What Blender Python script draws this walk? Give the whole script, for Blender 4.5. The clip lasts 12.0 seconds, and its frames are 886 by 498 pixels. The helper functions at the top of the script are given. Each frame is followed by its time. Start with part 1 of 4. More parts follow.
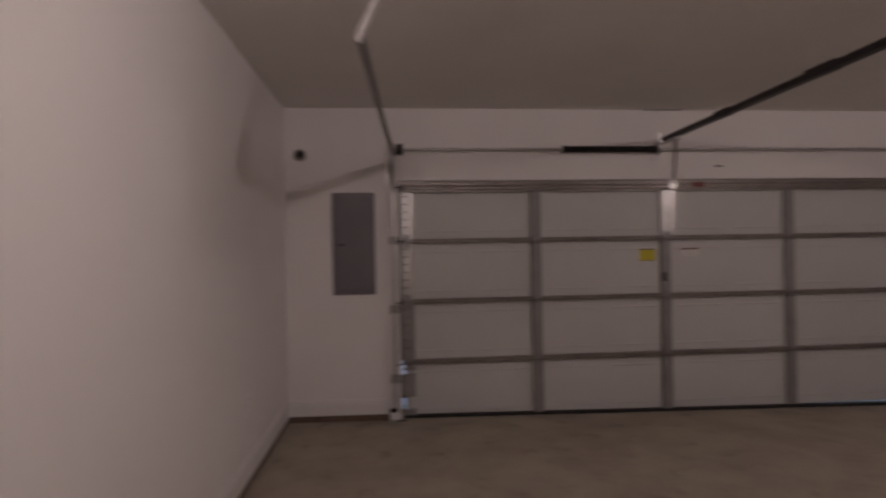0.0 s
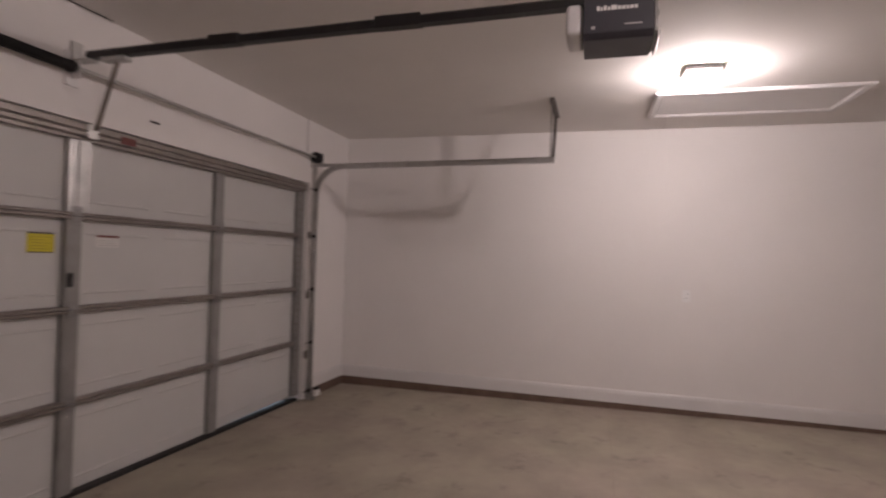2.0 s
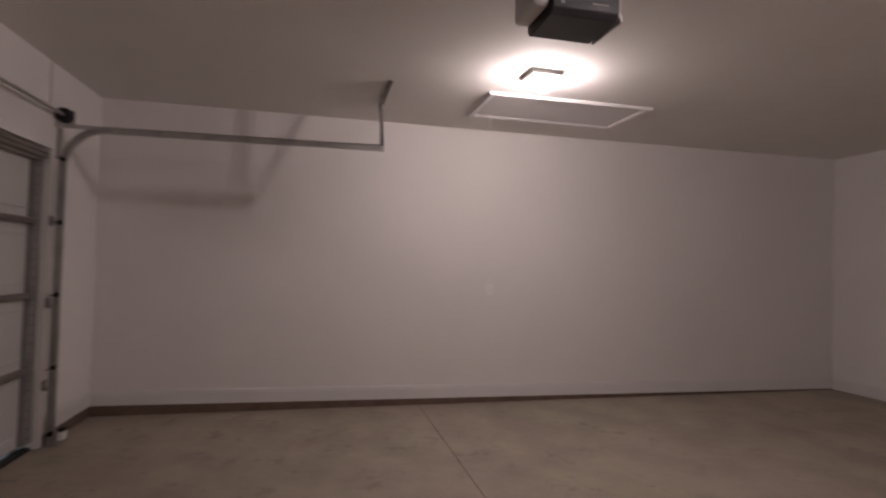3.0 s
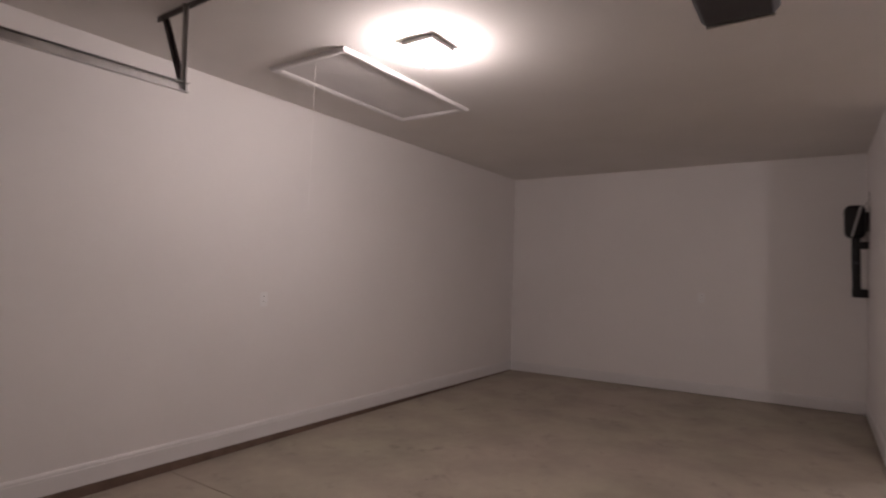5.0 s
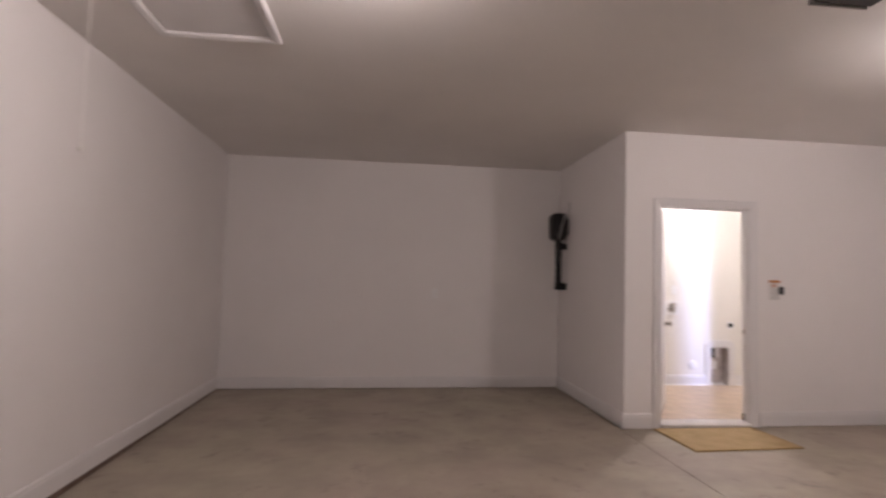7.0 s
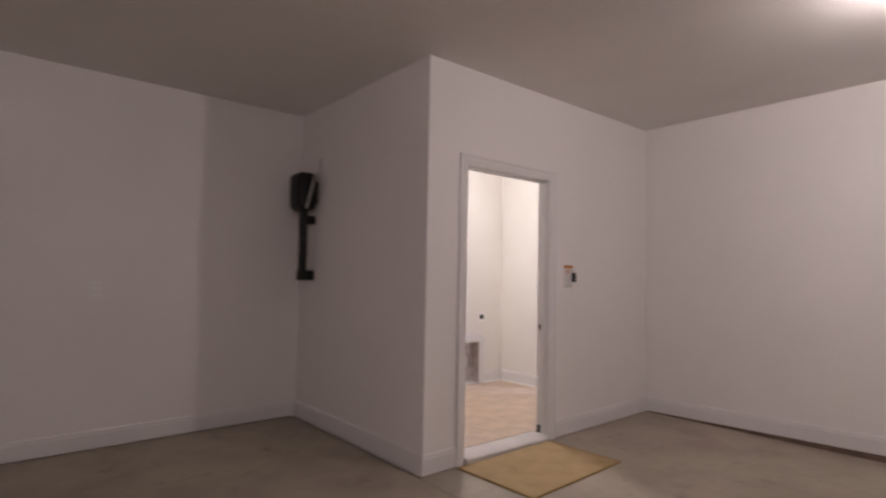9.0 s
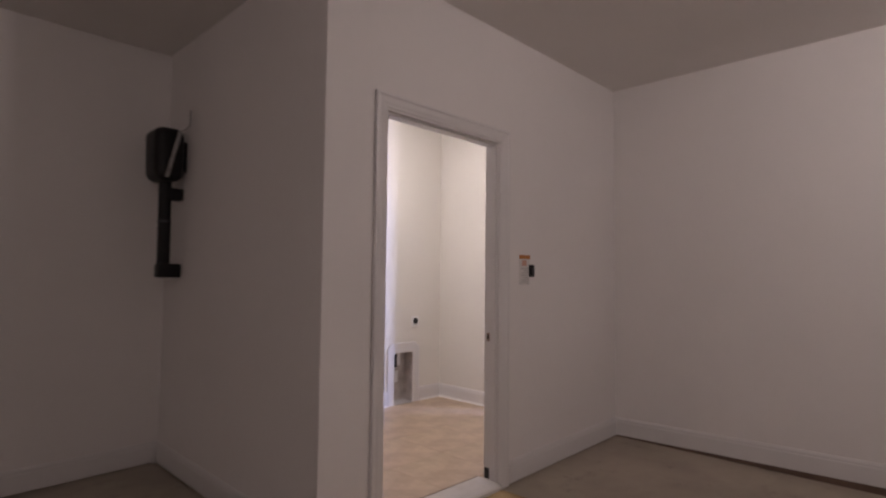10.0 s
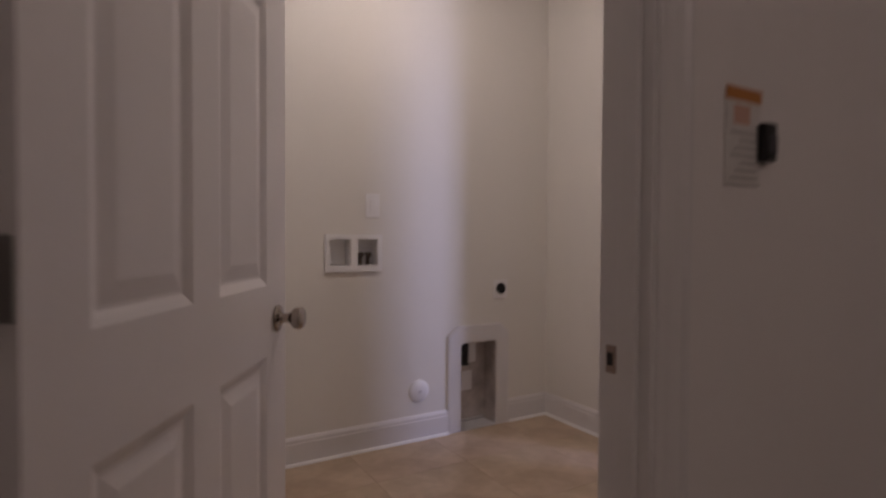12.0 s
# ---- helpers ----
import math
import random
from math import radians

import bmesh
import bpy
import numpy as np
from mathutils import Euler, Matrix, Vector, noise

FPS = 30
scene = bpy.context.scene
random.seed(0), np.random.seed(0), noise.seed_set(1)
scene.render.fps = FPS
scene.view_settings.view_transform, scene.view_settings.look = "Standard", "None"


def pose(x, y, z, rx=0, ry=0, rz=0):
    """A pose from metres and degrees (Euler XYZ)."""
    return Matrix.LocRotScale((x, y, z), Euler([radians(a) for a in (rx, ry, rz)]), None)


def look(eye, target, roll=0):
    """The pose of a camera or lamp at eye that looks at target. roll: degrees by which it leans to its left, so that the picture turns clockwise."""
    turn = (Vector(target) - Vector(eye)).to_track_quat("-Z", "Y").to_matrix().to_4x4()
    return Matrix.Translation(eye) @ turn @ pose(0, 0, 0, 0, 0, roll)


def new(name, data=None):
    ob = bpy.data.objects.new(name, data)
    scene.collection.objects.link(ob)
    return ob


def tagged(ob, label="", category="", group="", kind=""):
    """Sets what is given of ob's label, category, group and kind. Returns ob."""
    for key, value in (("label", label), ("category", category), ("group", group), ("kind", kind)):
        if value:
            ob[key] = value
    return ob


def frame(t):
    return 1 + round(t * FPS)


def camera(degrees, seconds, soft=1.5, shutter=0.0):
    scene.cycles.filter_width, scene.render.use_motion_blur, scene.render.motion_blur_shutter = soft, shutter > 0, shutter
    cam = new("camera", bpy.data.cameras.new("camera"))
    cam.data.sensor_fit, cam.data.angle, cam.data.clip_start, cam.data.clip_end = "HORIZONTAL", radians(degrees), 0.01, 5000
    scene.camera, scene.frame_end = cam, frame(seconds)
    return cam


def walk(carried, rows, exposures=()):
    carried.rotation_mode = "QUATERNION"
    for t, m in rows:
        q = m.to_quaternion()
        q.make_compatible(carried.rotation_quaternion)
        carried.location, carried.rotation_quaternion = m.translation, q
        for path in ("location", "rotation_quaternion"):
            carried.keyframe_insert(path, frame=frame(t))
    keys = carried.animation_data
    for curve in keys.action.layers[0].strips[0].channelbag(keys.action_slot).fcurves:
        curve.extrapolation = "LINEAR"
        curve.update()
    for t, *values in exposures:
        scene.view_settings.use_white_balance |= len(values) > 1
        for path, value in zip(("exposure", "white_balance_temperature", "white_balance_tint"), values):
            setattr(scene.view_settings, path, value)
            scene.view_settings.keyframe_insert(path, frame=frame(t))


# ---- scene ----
cam = camera(78.6, 12.0, soft=2.2, shutter=0.5)
PATH = [
    (0, (0.938, -4.748, 1.455), (1.114, -2.756, 1.461), -1),
    (0.5, (0.928, -4.300, 1.425), (1.697, -2.453, 1.437), -0.25),
    (0.7, (0.942, -4.150, 1.405), (1.909, -2.399, 1.417), 0.1),
    (1, (0.938, -3.825, 1.396), (2.266, -2.330, 1.411), 0.6),
    (1.5, (0.984, -3.335, 1.360), (2.723, -2.348, 1.394), 1.05),
    (2, (1.050, -2.800, 1.367), (2.974, -2.254, 1.398), 1.7),
    (2.5, (1.222, -2.415, 1.330), (3.220, -2.353, 1.385), 1.5),
    (3, (1.43, -1.937, 1.326), (3.38, -2.379, 1.375), 1.6),
    (3.6, (1.897, -1.467, 1.347), (3.679, -2.375, 1.4), 1.8),
    (5.5, (3.629, -0.819, 1.309), (4.481, -2.626, 1.399), 1.8),
    (6, (4.139, -0.913, 1.296), (4.724, -2.823, 1.387), 1.9),
    (6.5, (4.541, -1.065, 1.281), (4.856, -3.038, 1.379), 2.0),
    (7, (4.875, -1.353, 1.266), (4.662, -3.339, 1.383), 1.6),
    (7.9, (5.13, -2.24, 1.245), (4.304, -4.062, 1.362), 1.3),
    (8.8, (4.947, -3.192, 1.227), (3.776, -4.809, 1.343), 1.0),
    (9.2, (4.689, -3.517, 1.232), (3.325, -4.977, 1.339), 1.0),
    (9.5, (4.425, -3.764, 1.229), (3.006, -5.17, 1.341), 0.7),
    (10, (3.989, -4.125, 1.211), (2.555, -5.515, 1.317), 0.6),
    (10.5, (3.501, -4.463, 1.226), (2.061, -5.848, 1.314), 0.5),
    (10.8, (3.201, -4.686, 1.231), (1.788, -6.098, 1.314), 0.5),
    (11, (2.995, -4.874, 1.232), (1.609, -6.315, 1.304), 0.6),
    (11.3, (2.729, -5.097, 1.218), (1.403, -6.594, 1.258), 0.5),
    (11.5, (2.555, -5.238, 1.192), (1.299, -6.794, 1.223), 0.6),
    (12, (2.203, -5.517, 1.076), (1.193, -7.243, 1.033), 0.3),
]
EXPOSURE = [(0, -0.12, 6650, 13), (0.5, 0.26, 6600, 12), (1.0, 0.54, 6500, 10), (1.5, 0.77, 6420, 9), (2.0, 0.59, 6480, 10), (2.5, 0.36, 6500, 10),
            (3.0, 0.08, 6540, 11), (3.7, -0.26, 6600, 12), (5.3, 0.35, 6420, 9), (6.0, 0.60, 6380, 9), (6.5, 0.63, 6400, 9), (7.0, 0.68, 6440, 9), (9.0, 0.35, 6400, 9),
            (9.5, 0.08, 6550, 10), (10.0, -0.26, 6550, 11), (10.5, -0.55, 6600, 13), (11.0, -0.85, 6680, 14), (11.5, -1.17, 6750, 14), (12.0, -1.36, 7000, 15)]
walk(cam, [(t, look(eye, target, roll)) for t, eye, target, roll in PATH], EXPOSURE)

# ---- plan, in metres: x along the garage door, y towards it, z up ----
W, D, H = 6.775, -8.0, 2.705          # garage width, back wall, ceiling
BX, BY = 2.68, -6.115                 # corner of the laundry room that stands in the garage
T = 0.10                              # wall thickness
LX, LY = 0.03, BY - T                 # laundry inner faces
DOOR_L, DOOR_R = 0.99, 5.87           # garage door
SECTION = 0.533


def fz(x, y):
    """Height of the garage floor, which falls gently towards the garage door and the long wall."""
    west, east = 0.012 - 0.0020 * (y + 6.1), -0.070 - 0.0056 * (y + 8.0)
    return west + (east - west) * x / 6.775


def bz(x, y):
    """Lower edge of the baseboards, which stand clear of the slab towards the garage door."""
    k = x / 6.775
    return fz(x, y) + k * (0.010 + max(0.002, 0.012 * (y + 7.0))) + (1 - k) * (0.010 + min(0.043, 0.0215 * (y + 6.1)))


# ---- world and light ----
world = bpy.data.worlds.new("world")
scene.world = world
world.use_nodes = True
wn = world.node_tree.nodes
sky = wn.new("ShaderNodeTexSky")
sky.sky_type, sky.sun_disc, sky.sun_elevation, sky.sun_rotation = "NISHITA", False, radians(35), radians(120)
wn["Background"].inputs["Strength"].default_value = 0.15
world.node_tree.links.new(sky.outputs[0], wn["Background"].inputs["Color"])

LAMP_POWER = 444.0        # emission of the bulb beside the attic hatch
SECOND_POWER = 394.0      # emission of the dimmer bulb before the laundry door
LAUNDRY_POWER = 230.0
LAMP_COLOUR = (1.0, 0.848, 0.824)
LAUNDRY_COLOUR = (1.0, 0.895, 0.88)

# Added lamp out of view, standing in for daylight that stripes the laundry wall.
stripe_lamp = new("added_stripe_lamp", bpy.data.lights.new("added_stripe_lamp", "AREA"))
stripe_lamp.data.shape, stripe_lamp.data.size, stripe_lamp.data.size_y = "RECTANGLE", 0.20, 1.9
stripe_lamp.data.energy, stripe_lamp.data.color = 64.0, (0.50, 0.57, 1.0)
stripe_lamp.matrix_world = look((-0.93, -5.92, 1.3), (0.63, -8.0, 1.3))


# ---- materials ----
def mat(name, colour, rough=0.6, metal=0.0, var=0.06, scale=3.0, fine=60.0, bump=0.0, bump_scale=250.0, tint=None, stain=0.0,
        piece=0.0, spec=0.5, hue=0.0, scuff=0.0):
    m = bpy.data.materials.new(name)
    m.use_nodes = True
    n, l = m.node_tree.nodes, m.node_tree.links
    b = n["Principled BSDF"]
    b.inputs["Roughness"].default_value, b.inputs["Metallic"].default_value = rough, metal
    b.inputs["Specular IOR Level"].default_value = spec
    geo = n.new("ShaderNodeTexCoord")
    big, small = n.new("ShaderNodeTexNoise"), n.new("ShaderNodeTexNoise")
    big.inputs["Scale"].default_value, big.inputs["Detail"].default_value = scale, 5
    small.inputs["Scale"].default_value, small.inputs["Detail"].default_value = fine, 3
    info = n.new("ShaderNodeObjectInfo")
    for t in (big, small):
        l.new(geo.outputs["Object"], t.inputs["Vector"])
    mix = n.new("ShaderNodeMix")
    mix.data_type = "RGBA"
    dark = tint or tuple(c * (1 - 3 * var) for c in colour)
    mix.inputs["A"].default_value, mix.inputs["B"].default_value = (*colour, 1), (*dark, 1)
    ramp = n.new("ShaderNodeMapRange")
    ramp.inputs["From Min"].default_value, ramp.inputs["From Max"].default_value = 0.4 - stain, 0.75 - stain
    l.new(big.outputs["Fac"], ramp.inputs["Value"])
    l.new(ramp.outputs["Result"], mix.inputs["Factor"])
    hsv = n.new("ShaderNodeHueSaturation")
    val = n.new("ShaderNodeMath")
    val.operation, val.inputs[1].default_value, val.inputs[2].default_value = "MULTIPLY_ADD", 2 * var, 1 - var
    l.new(small.outputs["Fac"], val.inputs[0])
    if piece:
        own = n.new("ShaderNodeMath")
        own.operation, own.inputs[1].default_value, own.inputs[2].default_value = "MULTIPLY_ADD", piece, -piece / 2
        l.new(info.outputs["Random"], own.inputs[0])
        both = n.new("ShaderNodeMath")
        l.new(val.outputs[0], both.inputs[0])
        l.new(own.outputs[0], both.inputs[1])
        l.new(both.outputs[0], hsv.inputs["Value"])
    else:
        l.new(val.outputs[0], hsv.inputs["Value"])
    l.new(mix.outputs["Result"], hsv.inputs["Color"])
    if hue:
        drift, span = n.new("ShaderNodeTexNoise"), n.new("ShaderNodeMapRange")
        drift.inputs["Scale"].default_value, drift.inputs["Detail"].default_value = 0.9, 3
        span.inputs["From Min"].default_value, span.inputs["From Max"].default_value = 0.3, 0.7
        span.inputs["To Min"].default_value, span.inputs["To Max"].default_value = 0.5 - hue, 0.5 + hue
        l.new(geo.outputs["Object"], drift.inputs["Vector"])
        l.new(drift.outputs["Fac"], span.inputs["Value"])
        l.new(span.outputs["Result"], hsv.inputs["Hue"])
    if scuff:
        # scattered dark marks with their own ragged outlines
        mark, cut, wear = n.new("ShaderNodeTexNoise"), n.new("ShaderNodeMapRange"), n.new("ShaderNodeMix")
        mark.inputs["Scale"].default_value, mark.inputs["Detail"].default_value, mark.inputs["Roughness"].default_value = 4.5, 8, 0.7
        cut.inputs["From Min"].default_value, cut.inputs["From Max"].default_value = 0.57, 0.70
        cut.inputs["To Max"].default_value = scuff
        wear.data_type = "RGBA"
        wear.inputs["B"].default_value = (*(c * 0.55 for c in dark), 1)
        l.new(geo.outputs["Object"], mark.inputs["Vector"])
        l.new(mark.outputs["Fac"], cut.inputs["Value"])
        l.new(cut.outputs["Result"], wear.inputs["Factor"])
        l.new(mix.outputs["Result"], wear.inputs["A"])
        l.new(wear.outputs["Result"], hsv.inputs["Color"])
    l.new(hsv.outputs["Color"], b.inputs["Base Color"])
    rr = n.new("ShaderNodeMath")
    rr.operation, rr.inputs[1].default_value, rr.inputs[2].default_value = "MULTIPLY_ADD", 0.16, rough - 0.08
    l.new(big.outputs["Fac"], rr.inputs[0])
    l.new(rr.outputs[0], b.inputs["Roughness"])
    if bump:
        relief, bn = n.new("ShaderNodeTexNoise"), n.new("ShaderNodeBump")
        relief.inputs["Scale"].default_value, relief.inputs["Detail"].default_value = bump_scale, 4
        bn.inputs["Strength"].default_value, bn.inputs["Distance"].default_value = bump, 0.002
        l.new(geo.outputs["Object"], relief.inputs["Vector"])
        l.new(relief.outputs["Fac"], bn.inputs["Height"])
        l.new(bn.outputs["Normal"], b.inputs["Normal"])
    return m


def glow(name, colour, strength):
    m = bpy.data.materials.new(name)
    m.use_nodes = True
    b = m.node_tree.nodes["Principled BSDF"]
    b.inputs["Base Color"].default_value = (0.9, 0.9, 0.9, 1)
    b.inputs["Emission Color"].default_value, b.inputs["Emission Strength"].default_value = (*colour, 1), strength
    return m


WALL = mat("wall_paint", (0.80, 0.77, 0.76), 0.65, var=0.012, scale=1.2, fine=25, bump=0.25, bump_scale=160)
CEIL = mat("ceiling_paint", (0.80, 0.772, 0.752), 0.85, var=0.015, scale=1.5, fine=40, bump=0.4, bump_scale=120)
CREAM = mat("laundry_paint", (0.78, 0.752, 0.708), 0.6, var=0.012, scale=1.2, fine=25, bump=0.2, bump_scale=160)
TRIM = mat("trim_paint", (0.735, 0.715, 0.715), 0.35, var=0.01, scale=4, fine=60, bump=0.05)
DOORPAINT = mat("door_paint", (0.76, 0.73, 0.72), 0.38, var=0.012, scale=5, fine=90, bump=0.12, bump_scale=300)
CONCRETE = mat("concrete", (0.368, 0.317, 0.257), 0.6, var=0.09, scale=2.3, fine=11, bump=0.3, bump_scale=90, tint=(0.285, 0.247, 0.20), hue=0.016, scuff=0.6)
DRIVE = mat("driveway_concrete", (0.60, 0.53, 0.52), 0.8, var=0.06, scale=2, fine=20)
SILL = mat("sill_wood", (0.165, 0.108, 0.083), 0.85, var=0.12, scale=6, fine=40, bump=0.5)
TILE = mat("vinyl_tile", (0.44, 0.325, 0.225), 0.36, var=0.07, scale=5.5, fine=24, tint=(0.62, 0.485, 0.36), bump=0.05, piece=0.05, hue=0.008, scuff=0.3)
GROUT = mat("grout", (0.50, 0.38, 0.27), 0.8, var=0.05)
PANEL = mat("steel_door_paint", (0.56, 0.55, 0.542), 0.5, var=0.015, scale=2, fine=50, bump=0.08, bump_scale=300)
GALV = mat("galvanised_steel", (0.50, 0.49, 0.48), 0.36, 0.9, var=0.08, scale=9, fine=50, bump=0.05)
CONDUIT = mat("conduit_steel", (0.62, 0.60, 0.60), 0.42, 0.6, var=0.06, scale=9, fine=50)
STILE = mat("stile_steel", (0.29, 0.28, 0.272), 0.45, 0.3, var=0.06, scale=8, fine=40)
DARKSTEEL = mat("dark_steel", (0.23, 0.20, 0.185), 0.42, 0.4, var=0.1, scale=8, fine=50)
STRUT = mat("ribbed_steel", (0.27, 0.24, 0.222), 0.42, 0.5, var=0.08, scale=6, fine=40)
HANGER = mat("weathered_angle", (0.12, 0.105, 0.10), 0.5, 0.5, var=0.1, scale=8)
BLACKSTEEL = mat("black_steel", (0.018, 0.016, 0.017), 0.45, 0.3, var=0.1, scale=10)
SPRING = mat("spring_wire", (0.022, 0.02, 0.02), 0.45, 0.5, var=0.1, scale=10)
BLACK = mat("black_plastic", (0.009, 0.008, 0.009), 0.45, var=0.1, scale=6, spec=0.3)
RUBBER = mat("rubber", (0.02, 0.018, 0.017), 0.8, var=0.1, scale=10)
GREYBOX = mat("grey_enamel", (0.16, 0.15, 0.165), 0.42, 0.2, var=0.03, scale=4)
CHARCOAL = mat("charcoal_plastic", (0.035, 0.033, 0.042), 0.42, var=0.06, scale=8, bump=0.1)
WHITEPLASTIC = mat("white_plastic", (0.84, 0.83, 0.83), 0.35, var=0.01)
LAMPBASE = mat("lamp_base", (0.78, 0.77, 0.77), 0.4, var=0.03)
LENS = mat("frosted_lens", (0.62, 0.60, 0.60), 0.3, var=0.02)
BRASS = mat("satin_nickel", (0.46, 0.405, 0.36), 0.18, 1.0, var=0.05)
BRONZE = mat("dark_brass", (0.16, 0.12, 0.09), 0.4, 0.9, var=0.08)
YELLOW = mat("yellow_paper", (0.62, 0.52, 0.03), 0.6, var=0.04, scale=20)
THRESHOLD = mat("sill_paint", (0.58, 0.55, 0.53), 0.5, var=0.05, scale=8, fine=40)
PAPER = mat("label_paper", (0.68, 0.66, 0.64), 0.6, var=0.03, scale=20)
INK = mat("label_ink", (0.10, 0.09, 0.09), 0.7, var=0.05)
PALEINK = mat("pale_ink", (0.48, 0.46, 0.455), 0.7, var=0.05)
REDINK = mat("red_ink", (0.16, 0.045, 0.04), 0.6, var=0.05)
ORANGE = mat("orange_ink", (0.50, 0.19, 0.04), 0.6, var=0.05)
COIR = mat("coir", (0.43, 0.308, 0.165), 0.95, var=0.10, scale=7, fine=180, bump=0.9, bump_scale=400, tint=(0.34, 0.25, 0.115))
ROPE = mat("cord", (0.80, 0.78, 0.75), 0.8, var=0.03)
VENTMETAL = mat("vent_sheet_metal", (0.60, 0.55, 0.53), 0.45, 0.4, var=0.12, scale=9, fine=30)
DARKHOLE = mat("dark_socket", (0.012, 0.011, 0.011), 0.7, var=0.05)
BULB = glow("lit_bulb", LAMP_COLOUR, LAMP_POWER)
DIMBULB = glow("lit_dimmer_bulb", LAMP_COLOUR, SECOND_POWER)
LAUNDRYBULB = glow("lit_bowl", LAUNDRY_COLOUR, LAUNDRY_POWER)


# ---- builders ----
def box(bm, x0, x1, y0, y1, z0, z1, bevel=0.0, segs=1):
    vs = bmesh.ops.create_cube(bm, size=1.0)["verts"]
    for v in vs:
        v.co = Vector(((x0 + x1) / 2 + v.co.x * (x1 - x0), (y0 + y1) / 2 + v.co.y * (y1 - y0), (z0 + z1) / 2 + v.co.z * (z1 - z0)))
    if bevel:
        es = list({e for v in vs for e in v.link_edges})
        bmesh.ops.bevel(bm, geom=es, offset=bevel, segments=segs, affect="EDGES", profile=0.5)
    return vs


def tube(bm, a, b, r0, r1=None, n=16, cap=True):
    a, b = Vector(a), Vector(b)
    r1 = r0 if r1 is None else r1
    m = Matrix.Translation((a + b) / 2) @ (b - a).to_track_quat("Z", "Y").to_matrix().to_4x4()
    return bmesh.ops.create_cone(bm, cap_ends=cap, segments=n, radius1=r0, radius2=r1, depth=(b - a).length, matrix=m)["verts"]


def lathe(bm, profile, m, n=24):
    rings = []
    for r, h in profile:
        rings.append([bm.verts.new(m @ Vector((r * math.cos(2 * math.pi * k / n), r * math.sin(2 * math.pi * k / n), h))) for k in range(n)])
    for a, b in zip(rings, rings[1:]):
        for k in range(n):
            bm.faces.new((a[k], a[(k + 1) % n], b[(k + 1) % n], b[k]))
    for ring in (rings[0], rings[-1]):
        if ring[0].co != ring[1].co:
            bm.faces.new(ring)


def sweep(bm, section, path, closed=True):
    """Sweeps a flat section (list of pairs) along frames (list of matrices)."""
    rings = [[bm.verts.new(m @ Vector((u, v, 0))) for u, v in section] for m in path]
    k = len(section)
    for a, b in zip(rings, rings[1:]):
        for i in range(k if closed else k - 1):
            bm.faces.new((a[i], a[(i + 1) % k], b[(i + 1) % k], b[i]))
    if closed:
        bm.faces.new(rings[0])
        bm.faces.new(rings[-1])


def mesh(name, bm, material, smooth=False):
    bmesh.ops.remove_doubles(bm, verts=bm.verts, dist=1e-5)
    bmesh.ops.recalc_face_normals(bm, faces=bm.faces)
    data = bpy.data.meshes.new(name)
    bm.to_mesh(data)
    bm.free()
    data.materials.append(material)
    if smooth:
        data.shade_smooth()
        data.set_sharp_from_angle(angle=radians(35))
    return data


def part(name, bm, material, parent, label="", smooth=False):
    ob = new(name, mesh(name, bm, material, smooth))
    ob.parent = parent
    if label:
        tagged(ob, label)
    return ob


def structure(name, bm, material, label, category, smooth=False):
    return tagged(new(name, mesh(name, bm, material, smooth)), label, category, "", "structure")


def thing(name, label, category, at=(0, 0, 0), turn=0.0, group="", kind=""):
    ob = new(name)
    ob.empty_display_size = 0.1
    ob.matrix_world = pose(*at, 0, 0, turn)
    return tagged(ob, label, category, group, kind)


def simple(name, bm, material, label, category, group="", smooth=False):
    return tagged(new(name, mesh(name, bm, material, smooth)), label, category, group)


def bboxed(*args, **kw):
    bm = bmesh.new()
    box(bm, *args, **kw)
    return bm


def wall(name, axis, near, far, u0, u1, z0, z1, holes, material, label):
    """A wall as thick as near to far across the given axis, with rectangular holes (u0, u1, z0, z1) cut through it."""
    us = sorted({u0, u1, *(v for h in holes for v in h[:2])})
    zs = sorted({z0, z1, *(v for h in holes for v in h[2:])})
    us, zs = [u for u in us if u0 <= u <= u1], [z for z in zs if z0 <= z <= z1]
    bm = bmesh.new()
    solid = lambda i, j: 0 <= i < len(us) - 1 and 0 <= j < len(zs) - 1 and not any(
        h[0] < (us[i] + us[i + 1]) / 2 < h[1] and h[2] < (zs[j] + zs[j + 1]) / 2 < h[3] for h in holes)
    put = lambda u, d, z: bm.verts.new((d, u, z) if axis == "x" else (u, d, z))
    face = lambda *c: bm.faces.new([put(*p) for p in c])
    for i in range(len(us) - 1):
        for j in range(len(zs) - 1):
            if not solid(i, j):
                continue
            a, b, c, d = us[i], us[i + 1], zs[j], zs[j + 1]
            for s in (near, far):
                face((a, s, c), (b, s, c), (b, s, d), (a, s, d))
            if not solid(i - 1, j):
                face((a, near, c), (a, far, c), (a, far, d), (a, near, d))
            if not solid(i + 1, j):
                face((b, near, c), (b, far, c), (b, far, d), (b, near, d))
            if not solid(i, j - 1):
                face((a, near, c), (b, near, c), (b, far, c), (a, far, c))
            if not solid(i, j + 1):
                face((a, near, d), (b, near, d), (b, far, d), (a, far, d))
    return structure(name, bm, material, label, "wall")


BASE = [(0.0, 0.0), (0.014, 0.0), (0.014, 0.098), (0.0115, 0.104), (0.0115, 0.116), (0.008, 0.124), (0.005, 0.130), (0.0, 0.130)]


